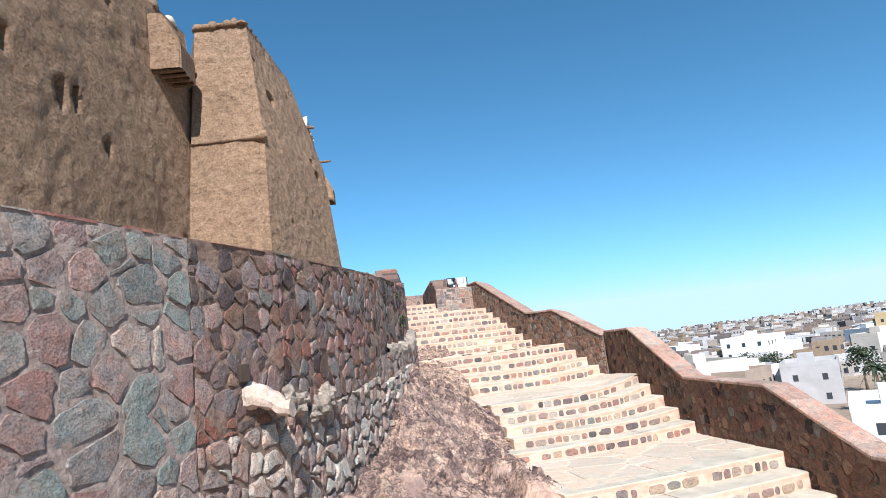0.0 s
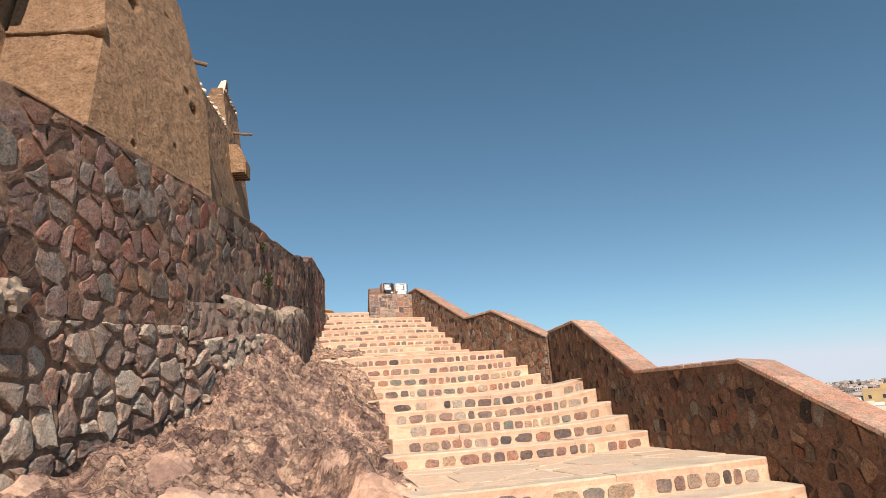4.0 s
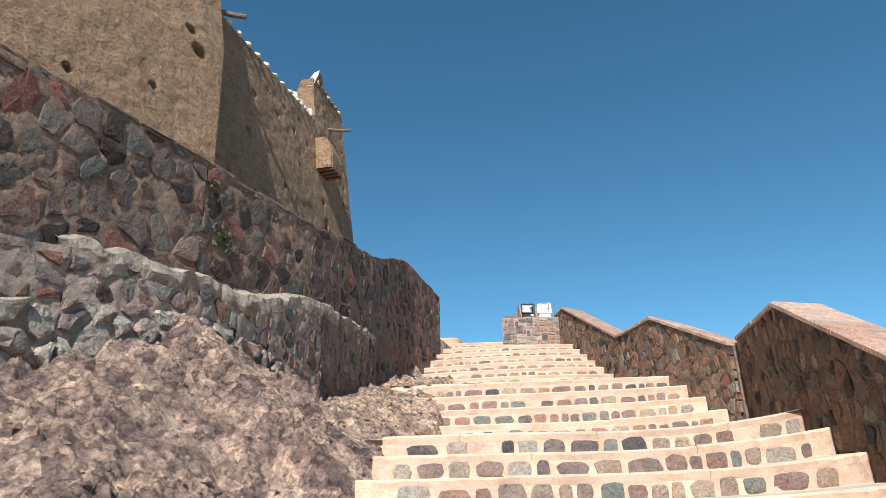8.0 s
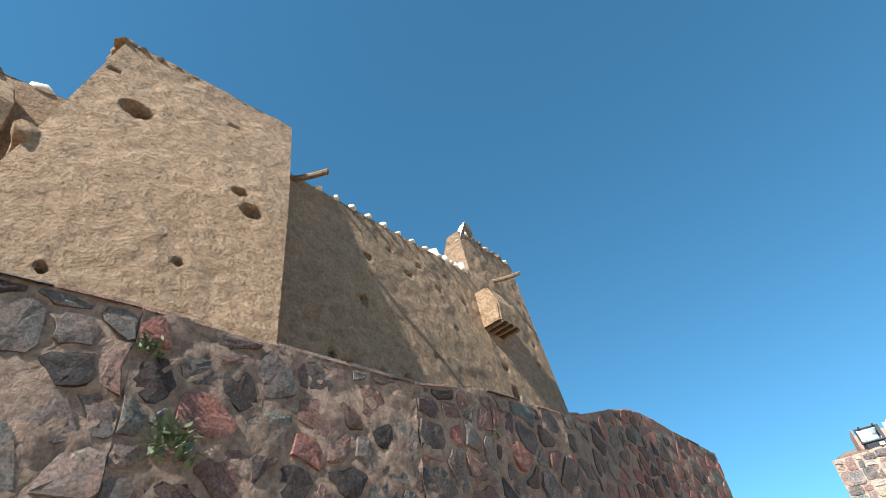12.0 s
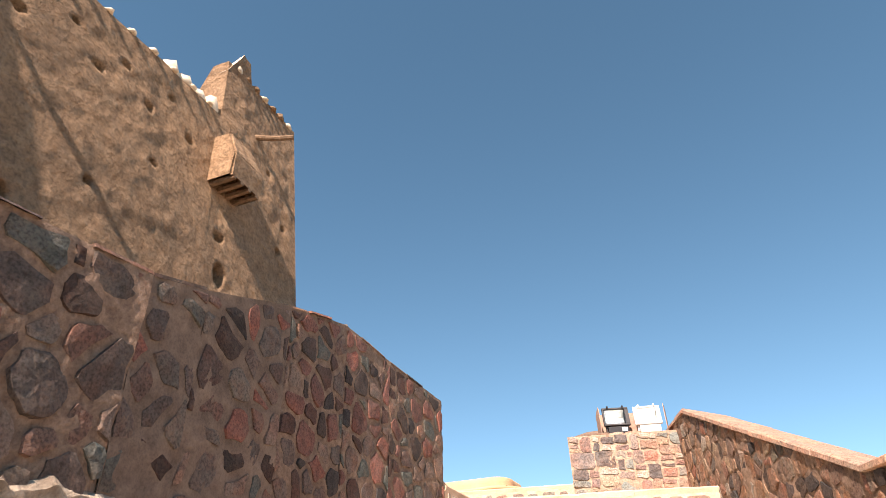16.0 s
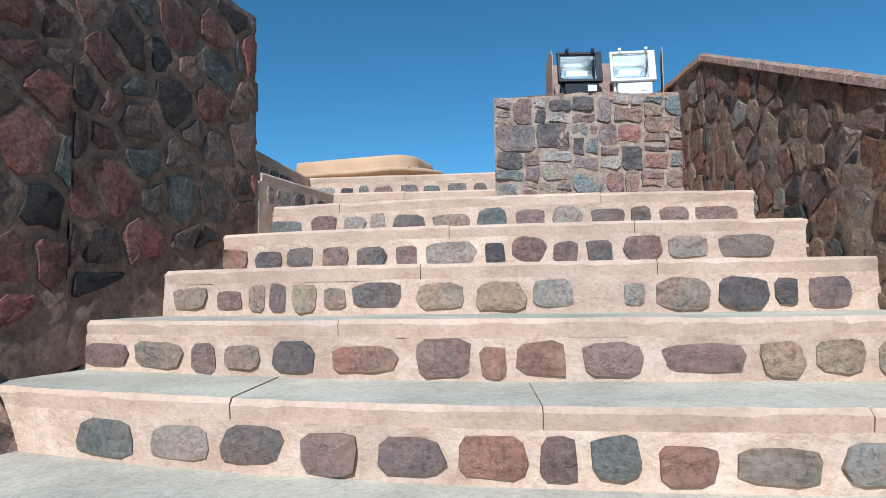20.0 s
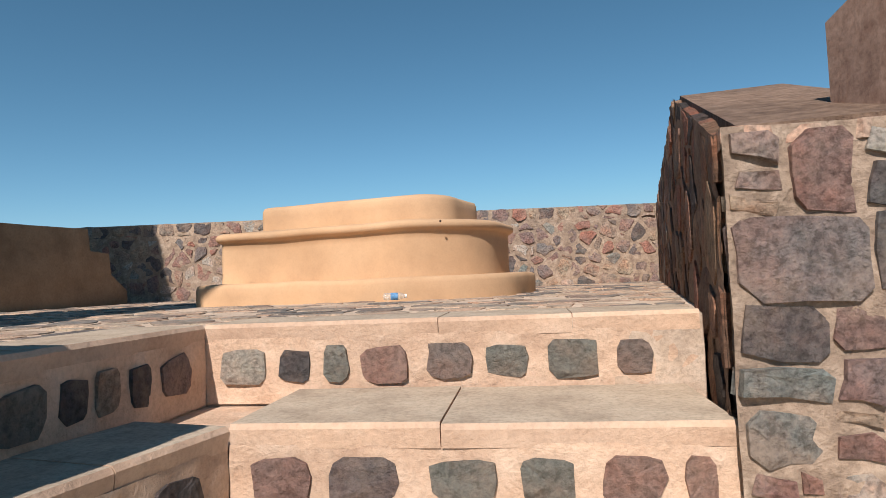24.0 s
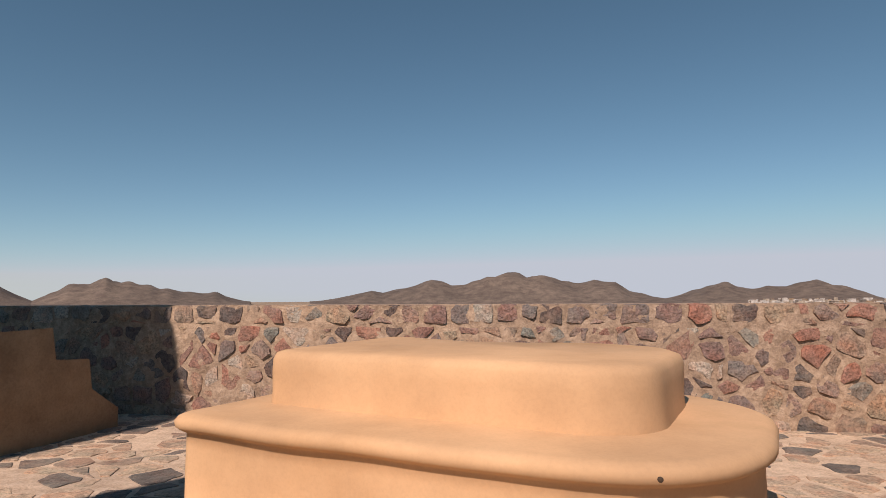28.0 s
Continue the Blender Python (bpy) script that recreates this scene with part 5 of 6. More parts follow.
def machicolation(pt, w, h, out, name="drop_box"):
    """A small box of mud on timbers that juts from the wall, open below."""
    x, y, z = pt
    dx, dy = 0.243, 0.97          # along the wall
    nx, ny = 0.97, -0.243         # out of the wall

    def at(u, o, zz):
        return Vector((x + dx * u + nx * o, y + dy * u + ny * o, zz))
    bm = bmesh.new()
    c = [at(0, -0.2, z), at(w, -0.2, z), at(w, out, z), at(0, out, z), at(0.06, -0.25, z + h), at(w - 0.04, -0.25, z + h), at(w - 0.08, out * 0.35, z + h), at(0.08, out * 0.35, z + h), at(0, out, z + h * 0.42), at(w, out, z + h * 0.42)]
    vs = [bm.verts.new(q) for q in c]
    for q in ((3, 2, 9, 8), (8, 9, 6, 7), (4, 7, 6, 5), (0, 3, 8, 7, 4), (2, 1, 5, 6, 9)):
        bm.faces.new([vs[i] for i in q])
    bmesh.ops.recalc_face_normals(bm, faces=bm.faces)
    bmesh.ops.bevel(bm, geom=list(bm.edges), offset=0.03, segments=2, affect='EDGES')
    ob = part(name, bm, M_MUD, fort, "small jutting mud drop-box on timbers")
    for k in range(4):
        u = w * (k + 0.5) / 4
        bb = bmesh.new()
        bmesh.ops.create_cube(bb, size=1)
        bmesh.ops.scale(bb, vec=(out + 0.2, 0.05, 0.05), verts=bb.verts)
        c0 = at(u, out / 2 - 0.1, z - 0.01)
        bmesh.ops.transform(bb, matrix=pose(c0.x, c0.y, c0.z, 0, 0, -14), verts=bb.verts)
        part("floor_timber", bb, M_WOOD, ob)


machicolation((main_x(21.44, 8.0), 21.44, 8.10), 0.60, 0.86, 0.36)
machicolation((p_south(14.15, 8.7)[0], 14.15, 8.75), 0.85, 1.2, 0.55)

# ---------- floodlights on the pillar ----------
M_BLACK = flat_mat("black_enamel", (0.02, 0.02, 0.022), 0.4, spec=0.5)
M_WHITE = flat_mat("white_enamel", (0.78, 0.78, 0.76), 0.4, spec=0.5, var=0.05)
M_STEEL = flat_mat("brushed_reflector", (0.75, 0.77, 0.78), 0.28, metal=1.0, var=0.08)
M_RUST = rough_mat("pink_painted_sheet", (0.30, 0.19, 0.15), (0.40, 0.27, 0.215), (0.47, 0.33, 0.27), 2, 12, bstr=0.2)
M_GLASS, gnt, gb = base_mat("lamp_glass", 0.04)
gb.inputs["Transmission Weight"].default_value = 1.0
gb.inputs["IOR"].default_value = 1.45
gb.inputs["Base Color"].default_value = (0.93, 0.97, 0.96, 1)
M_TUBE = flat_mat("frosted_lamp_tube", (0.88, 0.9, 0.88), 0.5, var=0.03)
PT = 5.332


def floodlight(x, y, body_mat, box_mat, label, tilt):
    """A metal-halide floodlight on its gear box: housing, reflector, tube, pane, hinge and yoke."""
    root = thing("floodlight", label, "floodlight", "floodlights on the pillar")
    root.matrix_world = pose(x, y, PT, 0, 0, tilt)
    w, h, d = 0.345, 0.255, 0.15
    z0 = 0.115

    def rel(bm):
        bmesh.ops.transform(bm, matrix=pose(0, 0, z0, -10, 0, 0), verts=bm.verts)
        return bm
    fr = bmesh.new()
    for x0, x1, q0, q1 in ((-w / 2, w / 2, 0, 0.022), (-w / 2, w / 2, h - 0.022, h), (-w / 2, -w / 2 + 0.02, 0.022, h - 0.022), (w / 2 - 0.05, w / 2, 0.022, h - 0.022)):
        t = box_bm(x0, x1, -0.02, 0.012, q0, q1, 0.003, 1)
        me = bpy.data.meshes.new("t")
        t.to_mesh(me)
        t.free()
        fr.from_mesh(me)
        bpy.data.meshes.remove(me)
    part("front_frame", rel(fr), body_mat, root)
    sh = bmesh.new()
    a = [(-w / 2, 0.012, 0.0), (w / 2, 0.012, 0.0), (w / 2, 0.012, h), (-w / 2, 0.012, h), (-w / 2 + .05, d, 0.05), (w / 2 - .05, d, 0.05), (w / 2 - .05, d, h - .04), (-w / 2 + .05, d, h - .04)]
    vs = [sh.verts.new(q) for q in a]
    for q in ((0, 1, 5, 4), (1, 2, 6, 5), (2, 3, 7, 6), (3, 0, 4, 7), (4, 5, 6, 7)):
        sh.faces.new([vs[i] for i in q])
    bmesh.ops.recalc_face_normals(sh, faces=sh.faces)
    part("housing", rel(sh), body_mat, root)
    rf = bmesh.new()
    rows = []
    for k in range(9):
        zz = 0.024 + (h - 0.048) * k / 8
        yy = 0.012 + 0.095 * math.sin(math.pi * k / 8)
        rows.append([rf.verts.new((xx, yy, zz)) for xx in (-w / 2 + 0.02, w / 2 - 0.05)])
    for k in range(8):
        rf.faces.new((rows[k][0], rows[k][1], rows[k + 1][1], rows[k + 1][0]))
    part("reflector", rel(rf), M_STEEL, root, "bright curved reflector")
    tb = bmesh.new()
    bmesh.ops.create_cone(tb, cap_ends=True, segments=12, radius1=0.018, radius2=0.018, depth=0.16)
    bmesh.ops.transform(tb, matrix=pose(-0.015, 0.055, h * 0.42, 0, 90, 0), verts=tb.verts)
    part("lamp_tube", rel(tb), M_TUBE, root, "white lamp tube")
    gl = box_bm(-w / 2 + 0.018, w / 2 - 0.048, -0.006, -0.002, 0.02, h - 0.02)
    ob = part("glass_pane", rel(gl), M_GLASS, root, "clear glass pane")
    ob.visible_shadow = False
    part("gear_box", box_bm(-w / 2 + 0.05, w / 2 - 0.03, -0.01, 0.12, 0.012, 0.105, 0.008), box_mat, root)
    part("gear_label", box_bm(w / 2 - 0.12, w / 2 - 0.05, -0.014, -0.0105, 0.04, 0.09), M_WHITE, root)
    for s in (-1, 1):
        part("yoke", box_bm(s * (w / 2 - 0.035) - 0.01, s * (w / 2 - 0.035) + 0.01, 0.02, 0.06, 0, 0.16, 0.003, 1), body_mat, root)
    for s in (-0.1, 0.1):
        part("clip", box_bm(s - 0.012, s + 0.012, -0.015, 0.01, z0 + h - 0.008, z0 + h + 0.012, 0.003, 1), body_mat, root)
    return root


floodlight(1.50, 24.22, M_BLACK, M_BLACK, "black floodlight with a bright reflector on a rubble pillar", 3)
floodlight(1.91, 24.24, M_WHITE, M_WHITE, "white floodlight with a bright reflector on a rubble pillar", -2)
guard = thing("lamp_guard", "pink painted sheet-metal guard behind two floodlights", "metal guard")
part("back_sheet", box_bm(1.28, 2.10, 24.50, 24.508, PT - 0.01, PT + 0.36), M_RUST, guard)
for xs, lean in ((1.285, -3), (2.125, 14)):
    sd = bmesh.new()
    q = [(0, 0, 0), (0, 0.30, 0), (0, 0.30, 0.36), (0, 0.06, 0.40), (0, 0, 0.34)]
    lo = [sd.verts.new((-0.004, yy, zz)) for _, yy, zz in q]
    hi = [sd.verts.new((0.004, yy, zz)) for _, yy, zz in q]
    sd.faces.new(lo)
    sd.faces.new(list(reversed(hi)))
    for i in range(5):
        sd.faces.new((lo[i], hi[i], hi[(i + 1) % 5], lo[(i + 1) % 5]))
    bmesh.ops.recalc_face_normals(sd, faces=sd.faces)
    bmesh.ops.transform(sd, matrix=pose(xs, 24.2, PT - 0.01, 0, 0, -lean), verts=sd.verts)
    part("side_sheet", sd, M_RUST, guard)

# ---------- bottle on the terrace ----------
M_PET, pnt, pb = base_mat("clear_plastic", 0.12)
pb.inputs["Transmission Weight"].default_value = 0.85
pb.inputs["IOR"].default_value = 1.3
pb.inputs["Base Color"].default_value = (0.9, 0.95, 0.97, 1)
M_LABEL = flat_mat("blue_label", (0.10, 0.26, 0.48), 0.5, var=0.6, scale=60)
M_CAPB = flat_mat("white_cap", (0.8, 0.82, 0.83), 0.5)
bottle = thing("water_bottle", "crumpled empty plastic water bottle lying on the paving", "bottle")


def turned(rings, n=14):
    bm = bmesh.new()
    rows = [[bm.verts.new((x, r * math.cos(2 * math.pi * m / n), r * math.sin(2 * math.pi * m / n))) for m in range(n)] for x, r in rings]
    for k in range(len(rows) - 1):
        for m in range(n):
            bm.faces.new((rows[k][m], rows[k][(m + 1) % n], rows[k + 1][(m + 1) % n], rows[k + 1][m]))
    bm.faces.new(rows[0])
    bm.faces.new(rows[-1])
    bmesh.ops.recalc_face_normals(bm, faces=bm.faces)
    for q in bm.faces:
        q.smooth = True
    return bm


part("bottle_body", turned([(0, 0.02), (0.006, 0.031), (0.03, 0.032), (0.034, 0.029), (0.04, 0.032), (0.07, 0.031), (0.1, 0.029), (0.135, 0.032), (0.15, 0.031), (0.175, 0.018), (0.183, 0.0135), (0.195, 0.0135)]), M_PET, bottle)
part("label", turned([(0.062, 0.0325), (0.064, 0.0328), (0.122, 0.0325), (0.124, 0.0322)]), M_LABEL, bottle, "blue and white paper label")
part("bottle_cap", turned([(0.189, 0.0155), (0.203, 0.0155), (0.204, 0.013)]), M_CAPB, bottle)
bottle.matrix_world = pose(-0.55, 26.90, Z_T + 0.027, 0, 0, 8) @ Matrix.Scale(0.8, 4)

# ---------- concrete ledge and spout on the retaining wall ----------
ledge = thing("concrete_ledge", "thicker foot of the rubble wall under a rough pale concrete ledge", "ledge", kind="structure")
LEDGE = [(12.7, 3.02), (13.5, 3.14), (14.4, 3.18), (15.0, 3.19), (15.5, 3.26), (16.0, 3.42), (16.6, 3.52), (17.3, 3.57), (18.2, 3.60), (19.0, 3.62)]


def ledge_out(y):
    """How far the foot of the wall stands out under the ledge."""
    return table([(12.7, 0.0), (13.4, 0.07), (14.2, 0.22), (15.6, 0.22), (16.6, 0.15), (17.4, 0.09), (18.4, 0.04), (19.0, 0.0)], y)


rl = random.Random(3)
rows, f = [], []
NS = 230
for k in range(NS + 1):
    y = 13.4 + 5.6 * k / NS
    z, x, o = table(LEDGE, y), wall_left(y), ledge_out(y)
    o += min(1.0, o * 8) * (0.03 * noise.noise(Vector((0, y * 1.8, 2))) + 0.025 * noise.noise(Vector((0, y * 6.5, 2))))
    z += 0.05 * noise.noise(Vector((3, y * 1.7, 0))) + 0.05 * noise.noise(Vector((3, y * 6, 0)))
    jag = [0.03 * noise.noise(Vector((m * 3.1, y * 5.5, 4))) + 0.024 * noise.noise(Vector((m * 5.1, y * 15, 9))) for m in range(6)]
    w = min(1.0, 0.3 + o * 5)
    rows.append([(x - 0.05, y, z + 0.07 + jag[0]), (x + o * 0.5, y, z + 0.05 + jag[1]), (x + o + 0.02 + 1.2 * w * jag[2], y, z + 0.015 + jag[3]), (x + o + 0.03 * w + 1.2 * w * jag[4], y, z - 0.07 * w + jag[1]), (x + o + 0.005 + 0.6 * w * jag[5], y, z - 0.15 * w + 2 * jag[2]), (x + o - 0.05, y, z - 0.22)])
lv = [p for r in rows for p in r]
for k in range(NS):
    f += [(a, a + 6, a + 7, a + 1) for a in range(k * 6, k * 6 + 5)]
mesh_ob("ledge_top", lv, f, M_CONC, ledge)
for i in range(len(LEDGE) - 1):
    (ya, za), (yb, zb) = LEDGE[i], LEDGE[i + 1]
    to3d, ln = wall_map((wall_left(ya) + ledge_out(ya), ya), (wall_left(yb) + ledge_out(yb), yb))
    fa, fb = wall_foot(ya) - 0.25, wall_foot(yb) - 0.25
    ca, cb = fa + table([(12.7, 0.95), (15.3, 0.62), (16.6, 0.1)], ya), fb + table([(12.7, 0.95), (15.3, 0.62), (16.6, 0.1)], yb)
    lay(ledge, "rubble_stone", [(0, ca), (ln, cb), (ln, zb - 0.10), (0, za - 0.10)], to3d, 0.23, 0.20, M_STONE_M, M_STONE_MI, proud=0.022, joint=0.03, jitter=0.48, rough=0.3, seed=300 + i, limit=60, inset=0.12, skip=0.12)
    if ca - fa > 0.2:
        lay(ledge, "crusted_stone", [(0, fa), (ln, fb), (ln, cb), (0, ca)], to3d, 0.25, 0.21, M_STONE_P, M_STONE_PI, proud=0.06, joint=0.012, jitter=0.5, rough=0.6, seed=330 + i, limit=60, inset=0.2)
    mortar_bed(ledge, to3d, ln, (fa - 0.3, fb - 0.3), (za - 0.05, zb - 0.05), M_MORTAR_G if yb < 16.7 else M_MORTAR, 0.01, 0.02, 0.045, 20.0 + i)

lumps = thing("concrete_lumps", "pale weathered concrete lumps along the lower wall", "concrete", kind="structure")
for k in range(7):
    y = 9.3 + k * 0.19
    x = wall_left(y)
    bm = bmesh.new()
    bmesh.ops.create_icosphere(bm, subdivisions=3, radius=1.0)
    sz = rl.uniform(0.09, 0.19)
    for q in bm.verts:
        kk = 1 + 0.5 * noise.noise(q.co * 1.6 + Vector((k * 3.1, 0, 0))) + 0.22 * noise.noise(q.co * 4 + Vector((0, k * 1.7, 0)))
        q.co = Vector((q.co.x * 0.75, q.co.y * 1.15, q.co.z * 0.85)) * sz * kk
    bmesh.ops.transform(bm, matrix=pose(x + 0.03, y, 2.55 + 0.10 * math.sin(k * 1.1) + rl.uniform(-0.1, 0.1)), verts=bm.verts)
    part("lump", bm, M_CONC, lumps)

spout = thing("stone_spout", "pale weathered stone water spout jutting from the wall", "water spout")
bm = bmesh.new()
sx, sy, sz = wall_left(9.05) - 0.05, 9.05, 2.62
rows = []
for k in range(10):
    t = k / 9
    c = Vector((sx + 0.42 * t, sy - 0.20 * t, sz + 0.10 - 0.14 * t + 0.03 * math.sin(5 * t)))
    r = 0.19 * (1 - 0.4 * t) * (1 + 0.12 * math.sin(k * 2.2))
    rows.append([bm.verts.new(c + Vector((0.35 * r * math.cos(a), 0.9 * r * math.cos(a), r * 0.75 * math.sin(a)))) for a in [2 * math.pi * m / 10 for m in range(10)]])
for k in range(9):
    for m in range(10):
        bm.faces.new((rows[k][m], rows[k][(m + 1) % 10], rows[k + 1][(m + 1) % 10], rows[k + 1][m]))
bm.faces.new(rows[0])
bm.faces.new(rows[-1])
bmesh.ops.recalc_face_normals(bm, faces=bm.faces)
bmesh.ops.subdivide_edges(bm, edges=bm.edges, cuts=1, use_grid_fill=True)
for q in bm.verts:
    q.co += Vector((1, 1, 1)) * 0.02 * noise.noise(q.co * 9)
part("spout_body", bm, M_MORTAR_T, spout)
# solid block, coloured dark for the shade inside a drain hole
hb = box_bm(-0.06, 0.06, -0.05, 0.02, -0.09, 0.09, 0.01)
bmesh.ops.transform(hb, matrix=pose(wall_left(8.9) + 0.03, 8.9, 2.95, 0, 0, 38), verts=hb.verts)
part("drain_hole", hb, M_HOLE_SHADE, spout, "dark block painted as the shade of a square drain hole above the spout")

# ---------- dry plants that root in the wall ----------


def tuft(x, y, z, s, seed, n=60):
    rt = random.Random(seed)
    v, f = [], []
    for _ in range(n):
        a, b = rt.uniform(0, 2 * math.pi), rt.uniform(-0.9, 0.5)
        r = s * rt.uniform(0.2, 1.0)
        c = Vector((x + abs(r * math.cos(a)) * 0.5, y + r * math.sin(a) * 0.8, z + r * b))
        u = Vector((rt.uniform(-1, 1), rt.uniform(-1, 1), rt.uniform(-1, 1))).normalized() * s * 0.22
        w = u.cross(Vector((rt.uniform(-1, 1), rt.uniform(-1, 1), 1))).normalized() * s * 0.07
        k = len(v)
        v += [c - u, c + w, c + u, c - w]
        f.append((k, k + 1, k + 2, k + 3))
    t = thing("wall_plant", "small dusty green plant rooted in the rubble wall", "plant", "plants on the wall")
    tagged(mesh_ob("leaves", v, f, M_LEAF, t), kind="stuff")


for y, z, s in ((14.95, 3.75, 0.22), (14.75, 4.25, 0.12), (17.5, 4.4, 0.07)):
    tuft(wall_left(y) + 0.03, y, z, s, int(y * 10), 90)

# ---------- stone post by the lower landing ----------
post = thing("stone_post", "short rubble post at the edge of the lower landing", "stone post")
prism("post_core", [(0.25, 5.0), (0.8, 4.9), (0.85, 5.9), (0.3, 6.0)], -0.1, 0.55, M_MORTAR_L, post)
for p0, p1, sd in (((0.3, 6.0), (0.25, 5.0), 1), ((0.25, 5.0), (0.8, 4.9), 2)):
    to3d, ln = wall_map(p0, p1)
    lay(post, "rubble_stone", [(0, 0), (ln, 0), (ln, 0.54), (0, 0.54)], to3d, 0.22, 0.2, M_STONE, M_STONE_I, proud=0.02, joint=0.02, seed=400 + sd)

# ---------- hills ----------
M_HILL = rough_mat("bare_hill", (0.10, 0.08, 0.072), (0.14, 0.115, 0.10), (0.19, 0.155, 0.13), 0.004, 0.03, bstr=0.5, bdist=4.0, grain=0.2)


def ridge(name, az0, az1, dist, peaks, label):
    """A range of bare hills: azimuths in degrees left of north, peaks as (azimuth, height, width)."""
    n, m = 90, 10
    v, f = [], []
    for i in range(n + 1):
        az = az0 + (az1 - az0) * i / n
        e = min(1, 6 * min(i / n, 1 - i / n))
        h = max(hh * max(0, 1 - abs(az - pa) / pw) ** 0.85 for pa, hh, pw in peaks) * e
        h *= 1 + 0.12 * noise.noise(Vector((az * 0.9, 3, 0)))
        for j in range(m + 1):
            t = j / m
            d = dist * (0.86 + 0.28 * t)
            prof = math.sin(math.pi * t) ** 1.2
            x, y = -d * math.sin(radians(az)), d * math.cos(radians(az))
            rough = 1 + 0.25 * noise.noise(Vector((x, y, 0)) * 0.006) + 0.12 * noise.noise(Vector((x, y, 0)) * 0.02)
            v.append((x, y, -17 + (h + 12) * prof * rough))
    for i in range(n):
        for j in range(m):
            a = i * (m + 1) + j
            f.append((a, a + 1, a + m + 2, a + m + 1))
    return tagged(mesh_ob(name, v, f, M_HILL, None, True), label, "hill", kind="structure")


ridge("hill_range", 25.5, -7.0, 2600, [(7.8, 114, 9), (14.8, 80, 7), (20.3, 45, 5.5), (0.3, 74, 8), (4.5, 96, 8)], "dark bare hills on the northern horizon")
ridge("hill_range_far", -4.5, -23, 2900, [(-10.1, 66, 5), (-16.8, 70, 4.5), (-13.5, 50, 6)], "low bare hills on the horizon")
ridge("hill_pair", 47, 30.5, 2600, [(41.7, 92, 8), (33.5, 40, 4), (37, 55, 6)], "dark bare hill on the horizon")
ridge("hill_west", 62, 46, 2600, [(49.5, 72, 5), (54, 85, 7)], "dark bare hill on the horizon")
ridge("hill_east", -56.5, -90, 2900, [(-60.6, 118, 4.2), (-66, 120, 6), (-80, 110, 9)], "dark bare hills behind the town")

# ---------- town ----------
HOUSE = [flat_mat("white_render", (0.72, 0.70, 0.66), 0.85, var=0.12, scale=0.3), flat_mat("cream_render", (0.58, 0.52, 0.43), 0.85, var=0.12, scale=0.3),
         flat_mat("brown_render", (0.36, 0.28, 0.21), 0.85, var=0.15, scale=0.3), flat_mat("grey_render", (0.45, 0.43, 0.41), 0.85, var=0.12, scale=0.3), flat_mat("ochre_render", (0.58, 0.42, 0.22), 0.85, var=0.1, scale=0.3)]
M_PANE = flat_mat("dark_window", (0.05, 0.055, 0.06), 0.25, spec=0.5)
GZ = -16.0


def polar(az, d):
    return -d * math.sin(radians(az)), d * math.cos(radians(az))


def town_rise(az, d):
    """The plain climbs gently towards the east behind the nearer houses."""
    return max(0.0, d - 330) * math.tan(radians(min(1.1, max(0.3, 0.65 + 0.02 * (-az - 45)))))


def house(az, d, w, dp, h, mat, turn, floors, label):
    """A flat-roofed house with a roof parapet, storeys of windows and a door."""
    x, y = polar(az, d)
    root = thing("house", label, "house", "houses of the town")
    root.matrix_world = pose(x, y, GZ, 0, 0, turn)
    part("house_wall", box_bm(-w / 2, w / 2, -dp / 2, dp / 2, -1, h, 0.05, 1), mat, root)
    for x0, x1, y0, y1 in ((-w / 2, w / 2, -dp / 2, -dp / 2 + 0.25), (-w / 2, w / 2, dp / 2 - 0.25, dp / 2), (-w / 2, -w / 2 + 0.25, -dp / 2 + .25, dp / 2 - .25), (w / 2 - 0.25, w / 2, -dp / 2 + .25, dp / 2 - .25)):
        part("roof_parapet", box_bm(x0, x1, y0, y1, h, h + 0.9), mat, root)
    part("stair_head", box_bm(-1.5, 1.8, -1, 2.2, h, h + 2.4, 0.05, 1), mat, root)
    n = max(2, int(w / 3.4))
    for fl in range(floors):
        for k in range(n):
            cx = -w / 2 + w * (k + 0.5) / n
            z = 1.0 + fl * (h / floors)
            part("window", box_bm(cx - 0.55, cx + 0.55, -dp / 2 - 0.03, -dp / 2 + 0.05, z, z + 1.3), M_PANE, root)
    for fl in range(floors):
        for k in range(max(1, int(dp / 4))):
            cy = -dp / 2 + dp * (k + 0.5) / max(1, int(dp / 4))
            z = 1.0 + fl * (h / floors)
            for s in (-1, 1):
                part("window", box_bm(s * w / 2 - 0.04, s * w / 2 + 0.04, cy - 0.5, cy + 0.5, z, z + 1.3), M_PANE, root)
    return root


rt = random.Random(21)
house(-49, 92, 15, 11, 7.0, HOUSE[0], 40, 2, "white flat-roofed house below the hill")
house(-60, 80, 34, 22, 6.5, HOUSE[0], 34, 1, "large white flat roof below the hill")
house(-42, 230, 22, 14, 13, HOUSE[0], 30, 4, "white four-storey house in the town")
house(-52.5, 300, 17, 14, 15, HOUSE[4], 25, 4, "ochre apartment house in the town")
house(-64, 240, 18, 18, 21, HOUSE[3], 30, 6, "grey apartment block in the town")
house(-58, 120, 30, 8, 6, HOUSE[1], 32, 2, "long cream building in the town")
house(-39, 150, 14, 12, 8, HOUSE[2], 25, 2, "brown flat-roofed house in the town")
house(-45, 160, 16, 11, 8, HOUSE[3], 40, 2, "grey flat-roofed house in the town")
